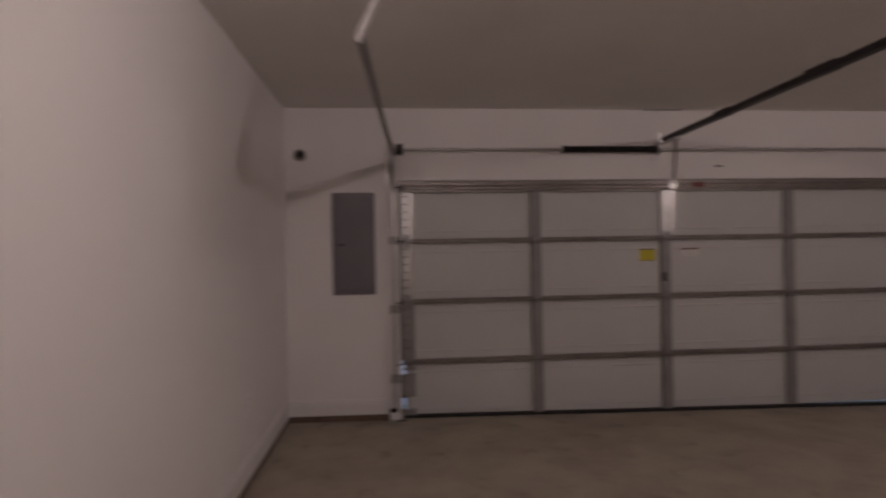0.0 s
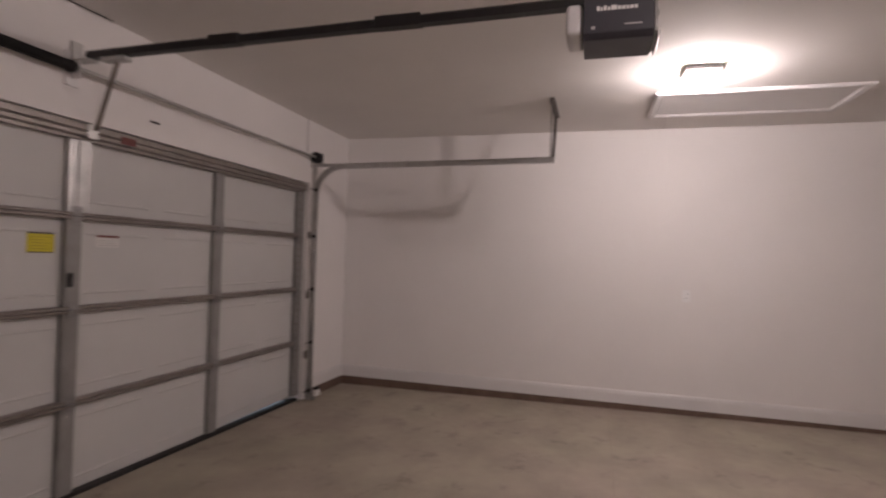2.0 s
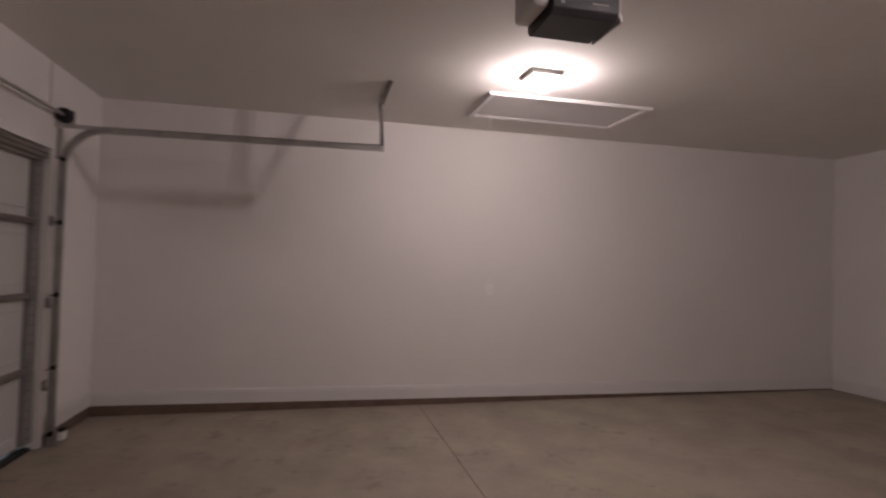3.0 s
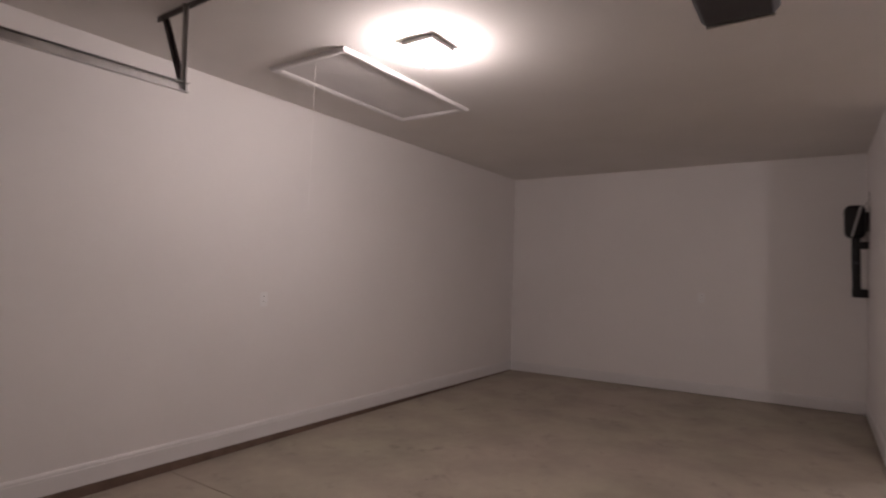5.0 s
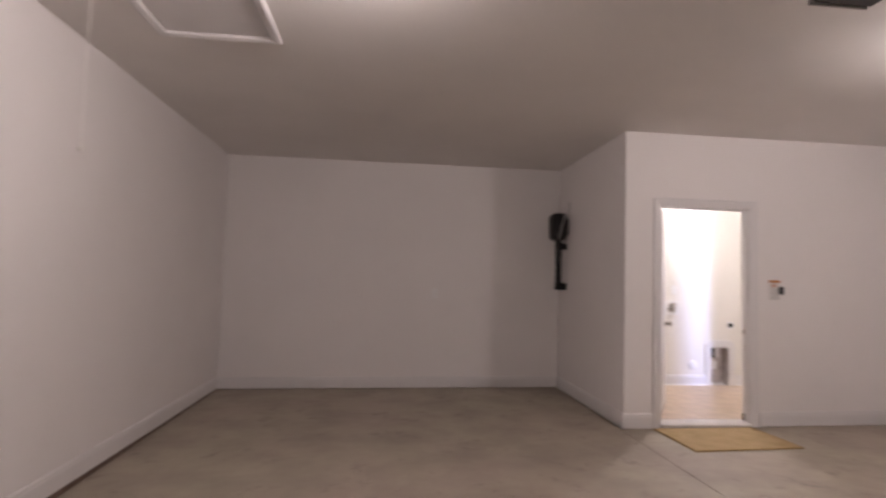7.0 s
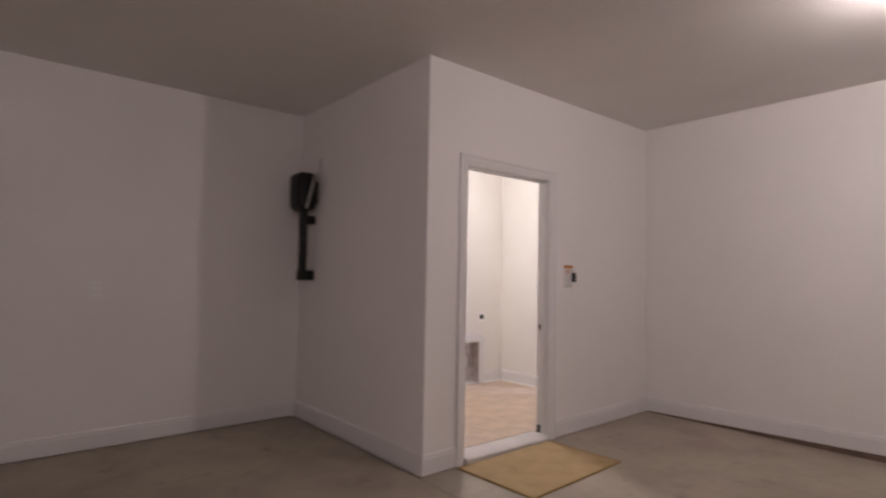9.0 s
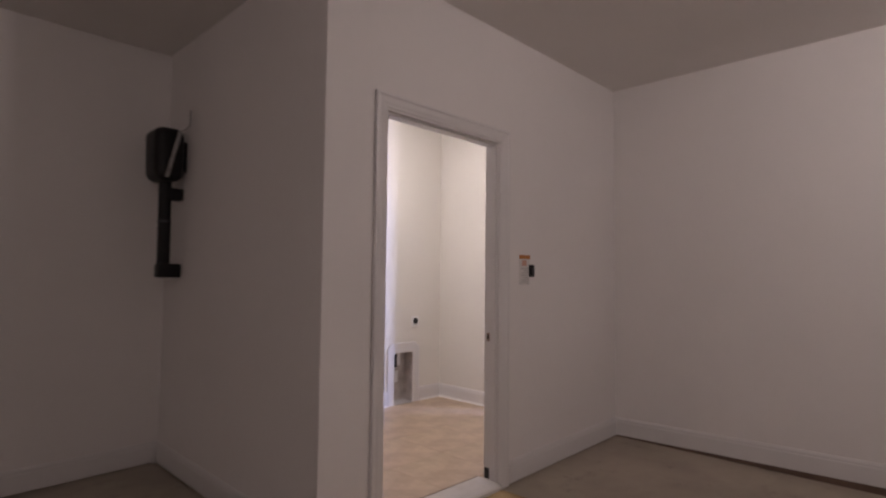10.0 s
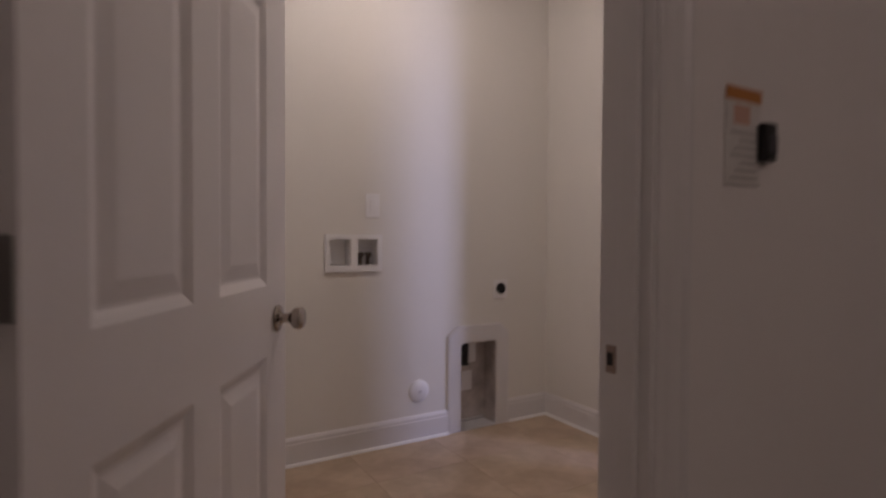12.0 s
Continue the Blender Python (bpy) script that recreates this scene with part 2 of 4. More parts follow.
def baseboard(p, q, zp, zq, material=TRIM, label="white painted baseboard with a moulded top edge", height=1.0):
    """A moulded board from p to q along a wall; the room lies to the left of the way from p to q."""
    p, q = Vector((*p, zp)), Vector((*q, zq))
    along = Vector((q.x - p.x, q.y - p.y, 0)).normalized()
    side = Vector((-along.y, along.x, 0))
    m = Matrix((side, Vector((0, 0, 1)), along)).transposed().to_4x4()
    bm = bmesh.new()
    sweep(bm, [(u, v * height) for u, v in BASE], [Matrix.Translation(p) @ m, Matrix.Translation(q) @ m])
    return structure("baseboard", bm, material, label, "baseboard")


# ---- setting: garage ----
OPEN_L, OPEN_R, OPEN_T = 0.972, 5.912, 2.075
wall("wall_north", "y", 0.0, 0.16, -T, W + T, -0.2, H, [(OPEN_L, OPEN_R, -0.2, OPEN_T)], WALL, "white painted wall round the garage door opening")
wall("wall_east", "x", W, W + T, D - T, 0.0, -0.2, H, [], WALL, "long white painted drywall wall of the garage")
wall("wall_west", "x", -T, 0.0, BY, 0.0, -0.2, H, [], WALL, "white painted drywall wall of the garage")
wall("wall_south", "y", D - T, D, BX - T / 2, W, -0.2, H, [], WALL, "white painted back wall of the garage")
wall("wall_laundry_side", "x", BX - T, BX, D, BY - T, -0.2, H, [], WALL, "white painted wall between garage and laundry room")
GAP_L, GAP_R, GAP_T = 1.438, 2.345, 2.035
wall("wall_laundry_front", "y", BY - T, BY, -T, BX, -0.2, H, [(GAP_L, GAP_R, -0.2, GAP_T)], WALL, "white painted wall with the laundry doorway")

bm = bmesh.new()
box(bm, -1.6, W + T, D - T, 0.16, H, H + 0.12)
structure("ceiling", bm, CEIL, "flat ceiling with white matt paint", "ceiling")

# exposed sill below the boards where the slab falls away
def sill(name, p, q):
    """A rough strip 9 mm proud of the wall under a board; the room lies to the left of the way from p to q."""
    along = Vector((q[0] - p[0], q[1] - p[1])).normalized()
    out = Vector((-along.y, along.x)) * 0.009
    bm = bmesh.new()
    rings = [[bm.verts.new((e[0] + o * out.x, e[1] + o * out.y, z)) for o, z in ((0, -0.2), (1, -0.2), (1, bz(*e)), (0, bz(*e)))] for e in (p, q)]
    for k in range(4):
        bm.faces.new((rings[0][k], rings[0][(k + 1) % 4], rings[1][(k + 1) % 4], rings[1][k]))
    bm.faces.new(rings[0])
    bm.faces.new(rings[1])
    return structure(name, bm, SILL, "bare brown sill strip under the baseboard", "sill")


for name, p, q in (("trim_west_sill", (0.0, 0.0), (0.0, -4.1)), ("trim_west_sill_low", (0.0, -4.1), (0.0, BY)), ("trim_east_sill", (W, D), (W, 0.0)),
                   ("trim_north_sill", (OPEN_L - 0.06, 0.0), (0.0, 0.0)), ("trim_north_sill_short", (W, 0.0), (OPEN_R + 0.06, 0.0))):
    sill(name, p, q)
    baseboard(p, q, bz(*p), bz(*q))
for p, q in (((BX, D), (W, D)), ((BX, BY), (BX, D)), ((2.405, BY), (BX + 0.014, BY)), ((0.0, BY), (1.36, BY))):
    baseboard(p, q, fz(*p) + 0.008, fz(*q) + 0.008)

# floor: a bed with four sawn slabs on it
bm = bmesh.new()
for v in box(bm, 0.0, W, BY, 0.5, -0.25, -0.010) + box(bm, BX, W, D, BY, -0.25, -0.010):
    v.co.z += fz(v.co.x, v.co.y)
floor = structure("floor", bm, CONCRETE, "bare grey-brown concrete garage floor with sawn joints", "floor")
JY, JX = -2.94, 2.715
for x0, x1, y0, y1 in ((0.0, W, JY + 0.003, 0.35), (0.0, JX - 0.003, BY, JY - 0.003), (JX + 0.003, W, D, JY - 0.003)):
    bm = bmesh.new()
    for v in box(bm, x0, x1, y0, y1, -0.0095, 0.0):
        v.co.z += fz(v.co.x, v.co.y)
    part("slab", bm, CONCRETE, floor)

# weather strips added to block daylight between door and opening, with gaps near the foot of one side
for x0, x1, z0, z1 in ((0.93, 1.075, -0.2, 0.03), (0.93, 1.075, 0.13, 0.33), (0.93, 1.075, 0.47, 2.1), (5.84, 5.95, -0.2, 2.1)):
    structure("trim_weather_strip", bboxed(x0, x1, 0.161, 0.175, z0, z1), RUBBER, "black weather strip added outside the garage door to block daylight", "weather strip")
structure("trim_weather_strip_head", bboxed(1.075, 5.84, 0.161, 0.175, 2.0, 2.12), RUBBER, "black weather strip added over the garage door to block daylight", "weather strip")
# driveway apron and ground outside the closed door, pale to brighten the door gaps
structure("ground", bboxed(-40, 45, 0.5, 80, -0.4, -0.13), DRIVE, "plain ground outside the closed garage", "ground")

# ---- setting: laundry room ----
ZL = 0.02
wall("wall_laundry_back", "y", D - T, D, -T, BX - T / 2, -0.2, H,
     [(0.40, 0.64, ZL, 0.50), (1.13, 1.235, 0.935, 1.065), (1.27, 1.375, 0.935, 1.065)], CREAM, "cream painted laundry wall with recessed boxes")
# The opening in this wall is added out of view to let the stripe light in.
wall("wall_laundry_west", "x", LX - T, LX, D, LY, -0.2, H, [(-7.17, -6.40, -0.2, 2.03)], CREAM, "cream painted laundry wall")
# Unseen panel added to narrow the light from beyond to a stripe.
structure("slit_panel", bboxed(LX - 0.07, LX - 0.035, -6.86, -6.39, ZL, 2.04), DOORPAINT, "plain white panel added out of view to narrow the stripe light", "door")
structure("wall_laundry_lining", bboxed(BX - T - 0.006, BX - T, D, LY, 0, H), CREAM, "cream painted laundry side wall", "wall")
wall("wall_laundry_inner", "y", LY - 0.006, LY, LX, BX - T - 0.006, 0, H, [(GAP_L, GAP_R, 0, GAP_T)], CREAM, "cream painted inner face of the doorway wall")
lfloor = structure("floor_laundry", bboxed(-1.6, BX - T, D, LY, -0.25, ZL - 0.004), GROUT, "beige vinyl tile floor of the laundry room", "floor")
# Unseen passage added to carry the stripe lamp; its window opening is made up.
structure("added_hall_floor", bboxed(-1.6, -T, LY, -5.6, -0.25, ZL - 0.004), GROUT, "plain floor of the added passage out of view", "floor")
wall("wall_added_hall_west", "x", -1.7, -1.6, D - T, -5.5, -0.2, H, [], CREAM, "plain wall of the added passage out of view")
wall("wall_added_hall_north", "y", -5.6, -5.5, -1.6, -T, -0.2, H, [(-1.15, -0.75, 0.3, 2.2)], CREAM, "plain wall of the added passage out of view, with an opening")
wall("wall_added_hall_south", "y", D - T, D, -1.6, -T, -0.2, H, [], CREAM, "plain wall of the added passage out of view")
for p, q in (((LX, D), (0.319, D)), ((0.721, D), (BX - T, D)), ((LX, -7.26), (LX, D))):
    baseboard(p, q, ZL + 0.001, ZL + 0.001)
    bm = bmesh.new()
    along = Vector((q[0] - p[0], q[1] - p[1], 0)).normalized()
    m = Matrix((Vector((-along.y, along.x, 0)), Vector((0, 0, 1)), along)).transposed().to_4x4()
    sweep(bm, [(0.0145, 0.0), (0.026, 0.0), (0.025, 0.006), (0.021, 0.011), (0.0145, 0.013)], [Matrix.Translation((*e, ZL + 0.001)) @ m for e in (p, q)])
    structure("trim_shoe", bm, WHITEPLASTIC, "white shoe moulding along the laundry baseboard", "moulding")

# doorway: jamb lining, stop, casing on the garage side, sill
jamb = thing("door_frame", "white painted door frame with moulded casing", "door frame", kind="structure")
for x0, x1 in ((GAP_L, GAP_L + 0.018), (GAP_R - 0.018, GAP_R)):
    part("jamb", bboxed(x0, x1, BY - T - 0.009, BY + 0.003, ZL, GAP_T - 0.018), TRIM, jamb)
part("jamb_head", bboxed(GAP_L, GAP_R, BY - T - 0.009, BY + 0.003, GAP_T - 0.018, GAP_T), TRIM, jamb)
for x0, x1 in ((GAP_L + 0.018, GAP_L + 0.030), (GAP_R - 0.024, GAP_R - 0.018)):
    part("door_stop", bboxed(x0, x1, BY - 0.060, BY - 0.020, ZL, GAP_T - 0.03, bevel=0.002), TRIM, jamb)
part("door_stop", bboxed(GAP_L + 0.03, GAP_R - 0.024, BY - 0.060, BY - 0.020, GAP_T - 0.030, GAP_T - 0.018, bevel=0.002), TRIM, jamb)
CASING = [(0.0, 0.003), (0.070, 0.003), (0.070, 0.019), (0.060, 0.021), (0.050, 0.015), (0.028, 0.014), (0.014, 0.010), (0.004, 0.009), (0.0, 0.006)]


def casing(p, q, out, parent):
    """A moulded board on the wall's garage side from p to q (x, z), its thick edge towards out, mitred at the head."""
    bm = bmesh.new()
    rings = []
    for (x, z), lean in ((p[:2], p[2]), (q[:2], q[2])):
        rings.append([bm.verts.new((x + out[0] * u + lean[0] * u, BY + v, z + out[1] * u + lean[1] * u)) for u, v in CASING])
    k = len(CASING)
    for i in range(k):
        bm.faces.new((rings[0][i], rings[0][(i + 1) % k], rings[1][(i + 1) % k], rings[1][i]))
    bm.faces.new(rings[0])
    bm.faces.new(rings[1])
    return part("casing", bm, TRIM, parent)


cl, cr, ct = GAP_L + 0.008, GAP_R - 0.008, GAP_T - 0.008
casing((cl, fz(cl, BY), (0, 0)), (cl, ct, (0, 1)), (-1, 0), jamb)
casing((cr, fz(cr, BY), (0, 0)), (cr, ct, (0, 1)), (1, 0), jamb)
casing((cl, ct, (-1, 0)), (cr, ct, (1, 0)), (0, 1), jamb)
bm = bmesh.new()
sweep(bm, [(-0.035, -0.03), (0.15, -0.03), (0.15, 0.006), (0.11, 0.012), (0.03, 0.012), (-0.02, 0.004), (-0.035, -0.004)],
      [Matrix(((0, 0, 1, x), (-1, 0, 0, BY + 0.0), (0, 1, 0, ZL), (0, 0, 0, 1))) for x in (GAP_L + 0.0185, GAP_R - 0.0185)])
part("threshold", bm, THRESHOLD, jamb, "pale painted door sill")
part("edge_strip", bboxed(GAP_L + 0.0185, GAP_R - 0.0185, BY - 0.163, BY - 0.1505, ZL + 0.0012, ZL + 0.005), BRONZE, jamb, "thin dark strip along the sill's inner edge")
part("strike_plate", bboxed(GAP_L + 0.018, GAP_L + 0.0205, BY - 0.092, BY - 0.069, 0.835, 0.885, bevel=0.001), mat("worn_strike", (0.36, 0.27, 0.23), 0.45, 0.4, var=0.08), jamb, "worn brown strike plate")
part("latch_hole", bboxed(GAP_L + 0.0185, GAP_L + 0.0215, BY - 0.088, BY - 0.075, 0.849, 0.872), DARKHOLE, jamb)
part("floor_stop", bboxed(GAP_L + 0.018, GAP_L + 0.03, BY - 0.10, BY - 0.063, ZL + 0.014, ZL + 0.075, bevel=0.003), RUBBER, jamb, "dark weather-strip corner pad")
for z in (0.28, 1.02, 1.78):
    part("hinge_leaf", bboxed(GAP_R - 0.0205, GAP_R - 0.018, BY - 0.104, BY - 0.064, z - 0.05, z + 0.05), BRONZE, jamb, "dark brass hinge leaf")

# ---- laundry floor tiles ----
TS = 0.457
for i in range(6):
    for j in range(4):
        x0, y0 = LX + i * TS - 0.12, D - 0.1 + j * TS
        x1, y1 = min(x0 + TS - 0.0012, BX - T - 0.007), min(y0 + TS - 0.0012, LY - 0.007)
        x0, y0 = max(x0, LX), max(y0, D)
        bm = bmesh.new()
        box(bm, x0 - (x0 + x1) / 2, x1 - (x0 + x1) / 2, y0 - (y0 + y1) / 2, y1 - (y0 + y1) / 2, -0.003, 0.001)
        piece = part("tile", bm, TILE, lfloor)
        piece.location = ((x0 + x1) / 2, (y0 + y1) / 2, ZL)

# ---- interior door, standing ajar ----
LEAF_W, LEAF_H, LEAF_T = 0.838, 2.0, 0.035


def panel_door():
    door = thing("door_1", "white six-panel interior door standing half open", "door", (GAP_R - 0.019, BY - T - 0.004, ZL + 0.012), 180 + 58.1, kind="structure")
    # local x runs from the hinge to the free edge, local y is the laundry side's back, the garage face lies at y = -LEAF_T
    cols = ((0.105, 0.358), (0.458, 0.705))
    rows = ((0.225, 0.765), (0.93, 1.58), (1.69, 1.885))
    holes = [(a, b, c, d) for a, b in cols for c, d in rows]
    us = sorted({0, LEAF_W, *(v for h in holes for v in h[:2])})
    zs = sorted({0, LEAF_H, *(v for h in holes for v in h[2:])})
    bm = bmesh.new()
    for i in range(len(us) - 1):
        for j in range(len(zs) - 1):
            if not any(h[0] <= us[i] < h[1] and h[2] <= zs[j] < h[3] for h in holes):
                box(bm, us[i], us[i + 1], -LEAF_T, 0, zs[j], zs[j + 1])
    for a, b, c, d in holes:
        box(bm, a - 0.001, b + 0.001, -LEAF_T + 0.012, -0.012, c - 0.001, d + 0.001)
    part("leaf", bm, DOORPAINT, door)
    for a, b, c, d in holes:
        bm = bmesh.new()
        for s in (-1, 1):
            mid = -LEAF_T / 2
            loops = []
            for inset, depth in ((0.0, 0.0175), (0.010, 0.0138), (0.020, 0.0095), (0.026, 0.0093), (0.055, 0.0145), (0.06, 0.0147)):
                loops.append([bm.verts.new((x, mid + s * depth, z)) for x, z in
                              ((a + inset, c + inset), (b - inset, c + inset), (b - inset, d - inset), (a + inset, d - inset))])
            for p, q in zip(loops, loops[1:]):
                for k in range(4):
                    bm.faces.new((p[k], p[(k + 1) % 4], q[(k + 1) % 4], q[k]))
            bm.faces.new(loops[-1])
        part("panel", bm, DOORPAINT, door)
    for s in (-1, 1):
        y = -LEAF_T if s < 0 else 0.0
        m = Matrix.Translation((LEAF_W - 0.06, y, 0.845)) @ pose(0, 0, 0, 90 if s < 0 else -90)
        bm = bmesh.new()
        lathe(bm, [(0.0, 0.0), (0.032, 0.0), (0.033, 0.003), (0.030, 0.007), (0.016, 0.010), (0.0115, 0.016), (0.0115, 0.030), (0.018, 0.036),
                   (0.0255, 0.043), (0.0275, 0.052), (0.0265, 0.060), (0.020, 0.066), (0.010, 0.0675), (0.0, 0.067)], m, 28)
        part("knob", bm, BRASS, door, "round satin nickel door knob", True)
    part("latch_plate", bboxed(LEAF_W, LEAF_W + 0.0015, -0.030, -0.006, 0.815, 0.875), BRASS, door, "satin nickel latch plate")
    for z in (0.26, 1.0, 1.76):
        bm = bmesh.new()
        tube(bm, (-0.004, 0.006, z - 0.05), (-0.004, 0.006, z + 0.05), 0.006, n=12)
        part("hinge", bm, BRONZE, door, "dark brass hinge knuckle", True)
        part("hinge_plate", bboxed(-0.0022, -0.0004, -0.031, -0.003, z - 0.045, z + 0.045, bevel=0.0006), STILE, door, "grey steel hinge plate in the door edge")
    return door


panel_door()

# ---- lamps ----
def ceiling_lamp(x, y, label, body, base=0.225):
    lamp = thing("ceiling_lamp", label, "lamp", (x, y, H), group="ceiling lamps")
    h = base / 2
    part("base", bboxed(-h, h, -h, h, -0.030, 0.0, bevel=0.004, segs=2), LAMPBASE, lamp, "square pale metal base")
    part("reflector", bboxed(-h + 0.012, h - 0.012, -h + 0.012, h - 0.012, -0.0325, -0.0305), WHITEPLASTIC, lamp, "white reflector face")
    bm = bmesh.new()
    tube(bm, (0, 0, -0.0325), (0, 0, -0.052), 0.022, n=18)
    part("socket", bm, WHITEPLASTIC, lamp, "white lamp socket", True)
    bm = bmesh.new()
    lathe(bm, [(0.024, -0.027), (0.040, -0.034), (0.050, -0.046), (0.053, -0.062), (0.049, -0.081), (0.034, -0.096), (0.016, -0.103), (0.0, -0.104)], Matrix.Translation((0, 0, -0.022)), 22)
    part("bulb", bm, body, lamp, "brightly lit white bulb", True)
    return lamp


ceiling_lamp(5.08, -3.465, "square ceiling lamp with a pale metal base and bright bulb", BULB)
ceiling_lamp(1.58, -3.72, "square ceiling lamp with a pale metal base and bright bulb", DIMBULB)
lamp = thing("laundry_lamp", "round flush ceiling lamp with a glowing glass bowl", "lamp", (1.20, -7.25, H))
bm = bmesh.new()
lathe(bm, [(0.0, 0.0), (0.10, 0.0), (0.10, -0.016), (0.09, -0.02)], Matrix.Identity(4), 28)
part("base", bm, WHITEPLASTIC, lamp, "white metal base", True)
bm = bmesh.new()
lathe(bm, [(0.091, -0.017), (0.088, -0.033), (0.07, -0.05), (0.04, -0.06), (0.0, -0.062)], Matrix.Identity(4), 28)
part("bowl", bm, LAUNDRYBULB, lamp, "glowing frosted glass bowl", True)

# ---- attic hatch ----
hatch = thing("attic_hatch", "white attic hatch panel with raised trim and a pull cord", "hatch", (5.905, -3.955, H), kind="structure")
hx, hy = 0.360, 0.735
part("hatch_panel", bboxed(-hx + 0.067, hx - 0.067, -hy + 0.067, hy - 0.067, -0.010, 0.0), TRIM, hatch)
TRIMSEC = [(0.0, 0.0), (0.0, -0.012), (0.007, -0.022), (0.016, -0.026), (0.046, -0.022), (0.056, -0.017), (0.062, -0.010), (0.062, 0.0)]
for a, b, inward in (((-hx, -hy), (hx, -hy), (0, 1)), ((hx, -hy), (hx, hy), (-1, 0)), ((hx, hy), (-hx, hy), (0, -1)), ((-hx, hy), (-hx, -hy), (1, 0))):
    bm = bmesh.new()
    rings = []
    along = Vector((b[0] - a[0], b[1] - a[1])).normalized()
    for p, s in ((a, 1), (b, -1)):
        rings.append([bm.verts.new((p[0] + inward[0] * u + s * along.x * u, p[1] + inward[1] * u + s * along.y * u, v)) for u, v in TRIMSEC])
    for i in range(len(TRIMSEC)):
        k = (i + 1) % len(TRIMSEC)
        bm.faces.new((rings[0][i], rings[0][k], rings[1][k], rings[1][i]))
    bm.faces.new(rings[0])
    bm.faces.new(rings[1])
    part("hatch_trim", bm, TRIM, hatch)
bm = bmesh.new()
tube(bm, (0.04, 0.60, -0.011), (0.035, 0.615, -1.0), 0.0014, n=8)
cord = part("pull_cord", bm, ROPE, hatch, "thin white pull cord")
bm = bmesh.new()
lathe(bm, [(0.0, 0.012), (0.004, 0.010), (0.009, -0.010), (0.006, -0.018), (0.0, -0.019)], Matrix.Translation((0.035, 0.615, -1.005)), 14)
part("pull_knob", bm, ROPE, cord, "small white pull knob", True)

# ---- sectional garage door ----
ZB = -0.070
gdoor = thing("garage_door", "closed sectional steel garage door with grey-white panels", "garage door", (0, 0.04, ZB + 0.012), kind="")
COLW = (DOOR_R - DOOR_L) / 4


def pressed_panel(cut=0.0):
    """One steel panel, between two stiles, with two raised fields."""
    w, h = COLW / 2 - 0.004, SECTION / 2 - 0.004
    bm = bmesh.new()
    box(bm, -w + cut, w, 0.0, 0.04, -h, h, bevel=0.003)
    for c in (-w / 2, w / 2):
        a, b, lo, hi = c - w / 2 + 0.075, c + w / 2 - 0.045, -h + 0.075, h - 0.085
        for base_z, way in ((lo, 1), (hi, -1)):
            rows = []
            for rise, depth in ((0.0, 0.001), (0.006, -0.0042), (0.011, -0.0042), (0.020, 0.001)):
                rows.append([bm.verts.new((x, d, base_z + way * rise)) for x, d in ((a, 0.001), (a + 0.03, depth), (b - 0.03, depth), (b, 0.001))])
            for p, q in zip(rows, rows[1:]):
                for k in range(3):
                    bm.faces.new((p[k], p[k + 1], q[k + 1], q[k]))
    return mesh("panel", bm, PANEL)


panel_data, edge_data = pressed_panel(), pressed_panel(0.026)
for row in range(4):
    for col in range(4):
        ob = new("panel", edge_data if col == 0 else panel_data)
        ob.parent = gdoor
        ob.location = (DOOR_L + COLW * (col + 0.5), 0.045, SECTION * (row + 0.5))
    for col in range(1, 4):
        x, hw = DOOR_L + COLW * col, 0.047
        bm = bmesh.new()
        z0, z1 = SECTION * row + 0.012, SECTION * (row + 1) - 0.012
        sweep(bm, [(-hw, 0.044), (-hw, 0.010), (-hw + 0.012, 0.003), (hw - 0.012, 0.003), (hw, 0.010), (hw, 0.044)],
              [Matrix.Translation((x, 0, z)) for z in (z0, z1)])
        part("stile", bm, GALV if (col == 2 and row == 3) else STILE, gdoor)
    for x, s in ((DOOR_L + 0.055, 1), (DOOR_R - 0.020, -1)):
        spans = [(SECTION * row + 0.01, SECTION * (row + 1) - 0.01)]
        if row == 0 and s > 0:
            spans = [(0.01, 0.113), (0.228, 0.428), (0.464, 0.480), (0.513, 0.523)]
        bm = bmesh.new()
        for z0, z1 in spans:
            sweep(bm, [(-0.055, 0.044), (-0.055, 0.004), (0.055, 0.004), (0.055, 0.044)], [Matrix.Translation((x, 0, z)) for z in (z0, z1)])
        stile = part("end_stile", bm, GALV if row >= 2 and s > 0 else STILE, gdoor)
        for k in range(7 if not (row == 0 and s > 0) else 0):
            z = SECTION * row + 0.05 + k * 0.068
            bm = bmesh.new()
            box(bm, x - 0.045, x + 0.005, 0.0005, 0.0038, z, z + 0.012)
            part("slot", bm, DARKSTEEL, stile)
for row in range(1, 4):
    z = SECTION * row
    bm = bmesh.new()
    sweep(bm, [(0.044, -0.021), (0.0, -0.021), (-0.006, -0.015), (-0.006, -0.004), (0.006, 0.0), (-0.006, 0.004), (-0.006, 0.015), (0.0, 0.021), (0.044, 0.021)],
          [Matrix(((0, 0, 1, x), (1, 0, 0, 0.0), (0, 1, 0, z), (0, 0, 0, 1))) for x in (DOOR_L, DOOR_R)])
    part("section_rail", bm, STRUT, gdoor, "dark steel rail at the joint between sections")
    for col in range(5):
        x = DOOR_L + COLW * col + (0.05 if col == 0 else -0.05 if col == 4 else 0)
        bm = bmesh.new()
        box(bm, x - 0.03, x + 0.03, -0.011, -0.0065, z + 0.006, z + 0.055, bevel=0.001)
        box(bm, x - 0.03, x + 0.03, -0.011, -0.0065, z - 0.055, z - 0.006, bevel=0.001)
        tube(bm, (x - 0.034, -0.014, z), (x + 0.034, -0.014, z), 0.007, n=10)
        for dz in (-0.035, 0.035):
            tube(bm, (x, -0.010, z + dz), (x, -0.017, z + dz), 0.006, n=6)
        part("hinge", bm, STILE, gdoor, "grey steel hinge")
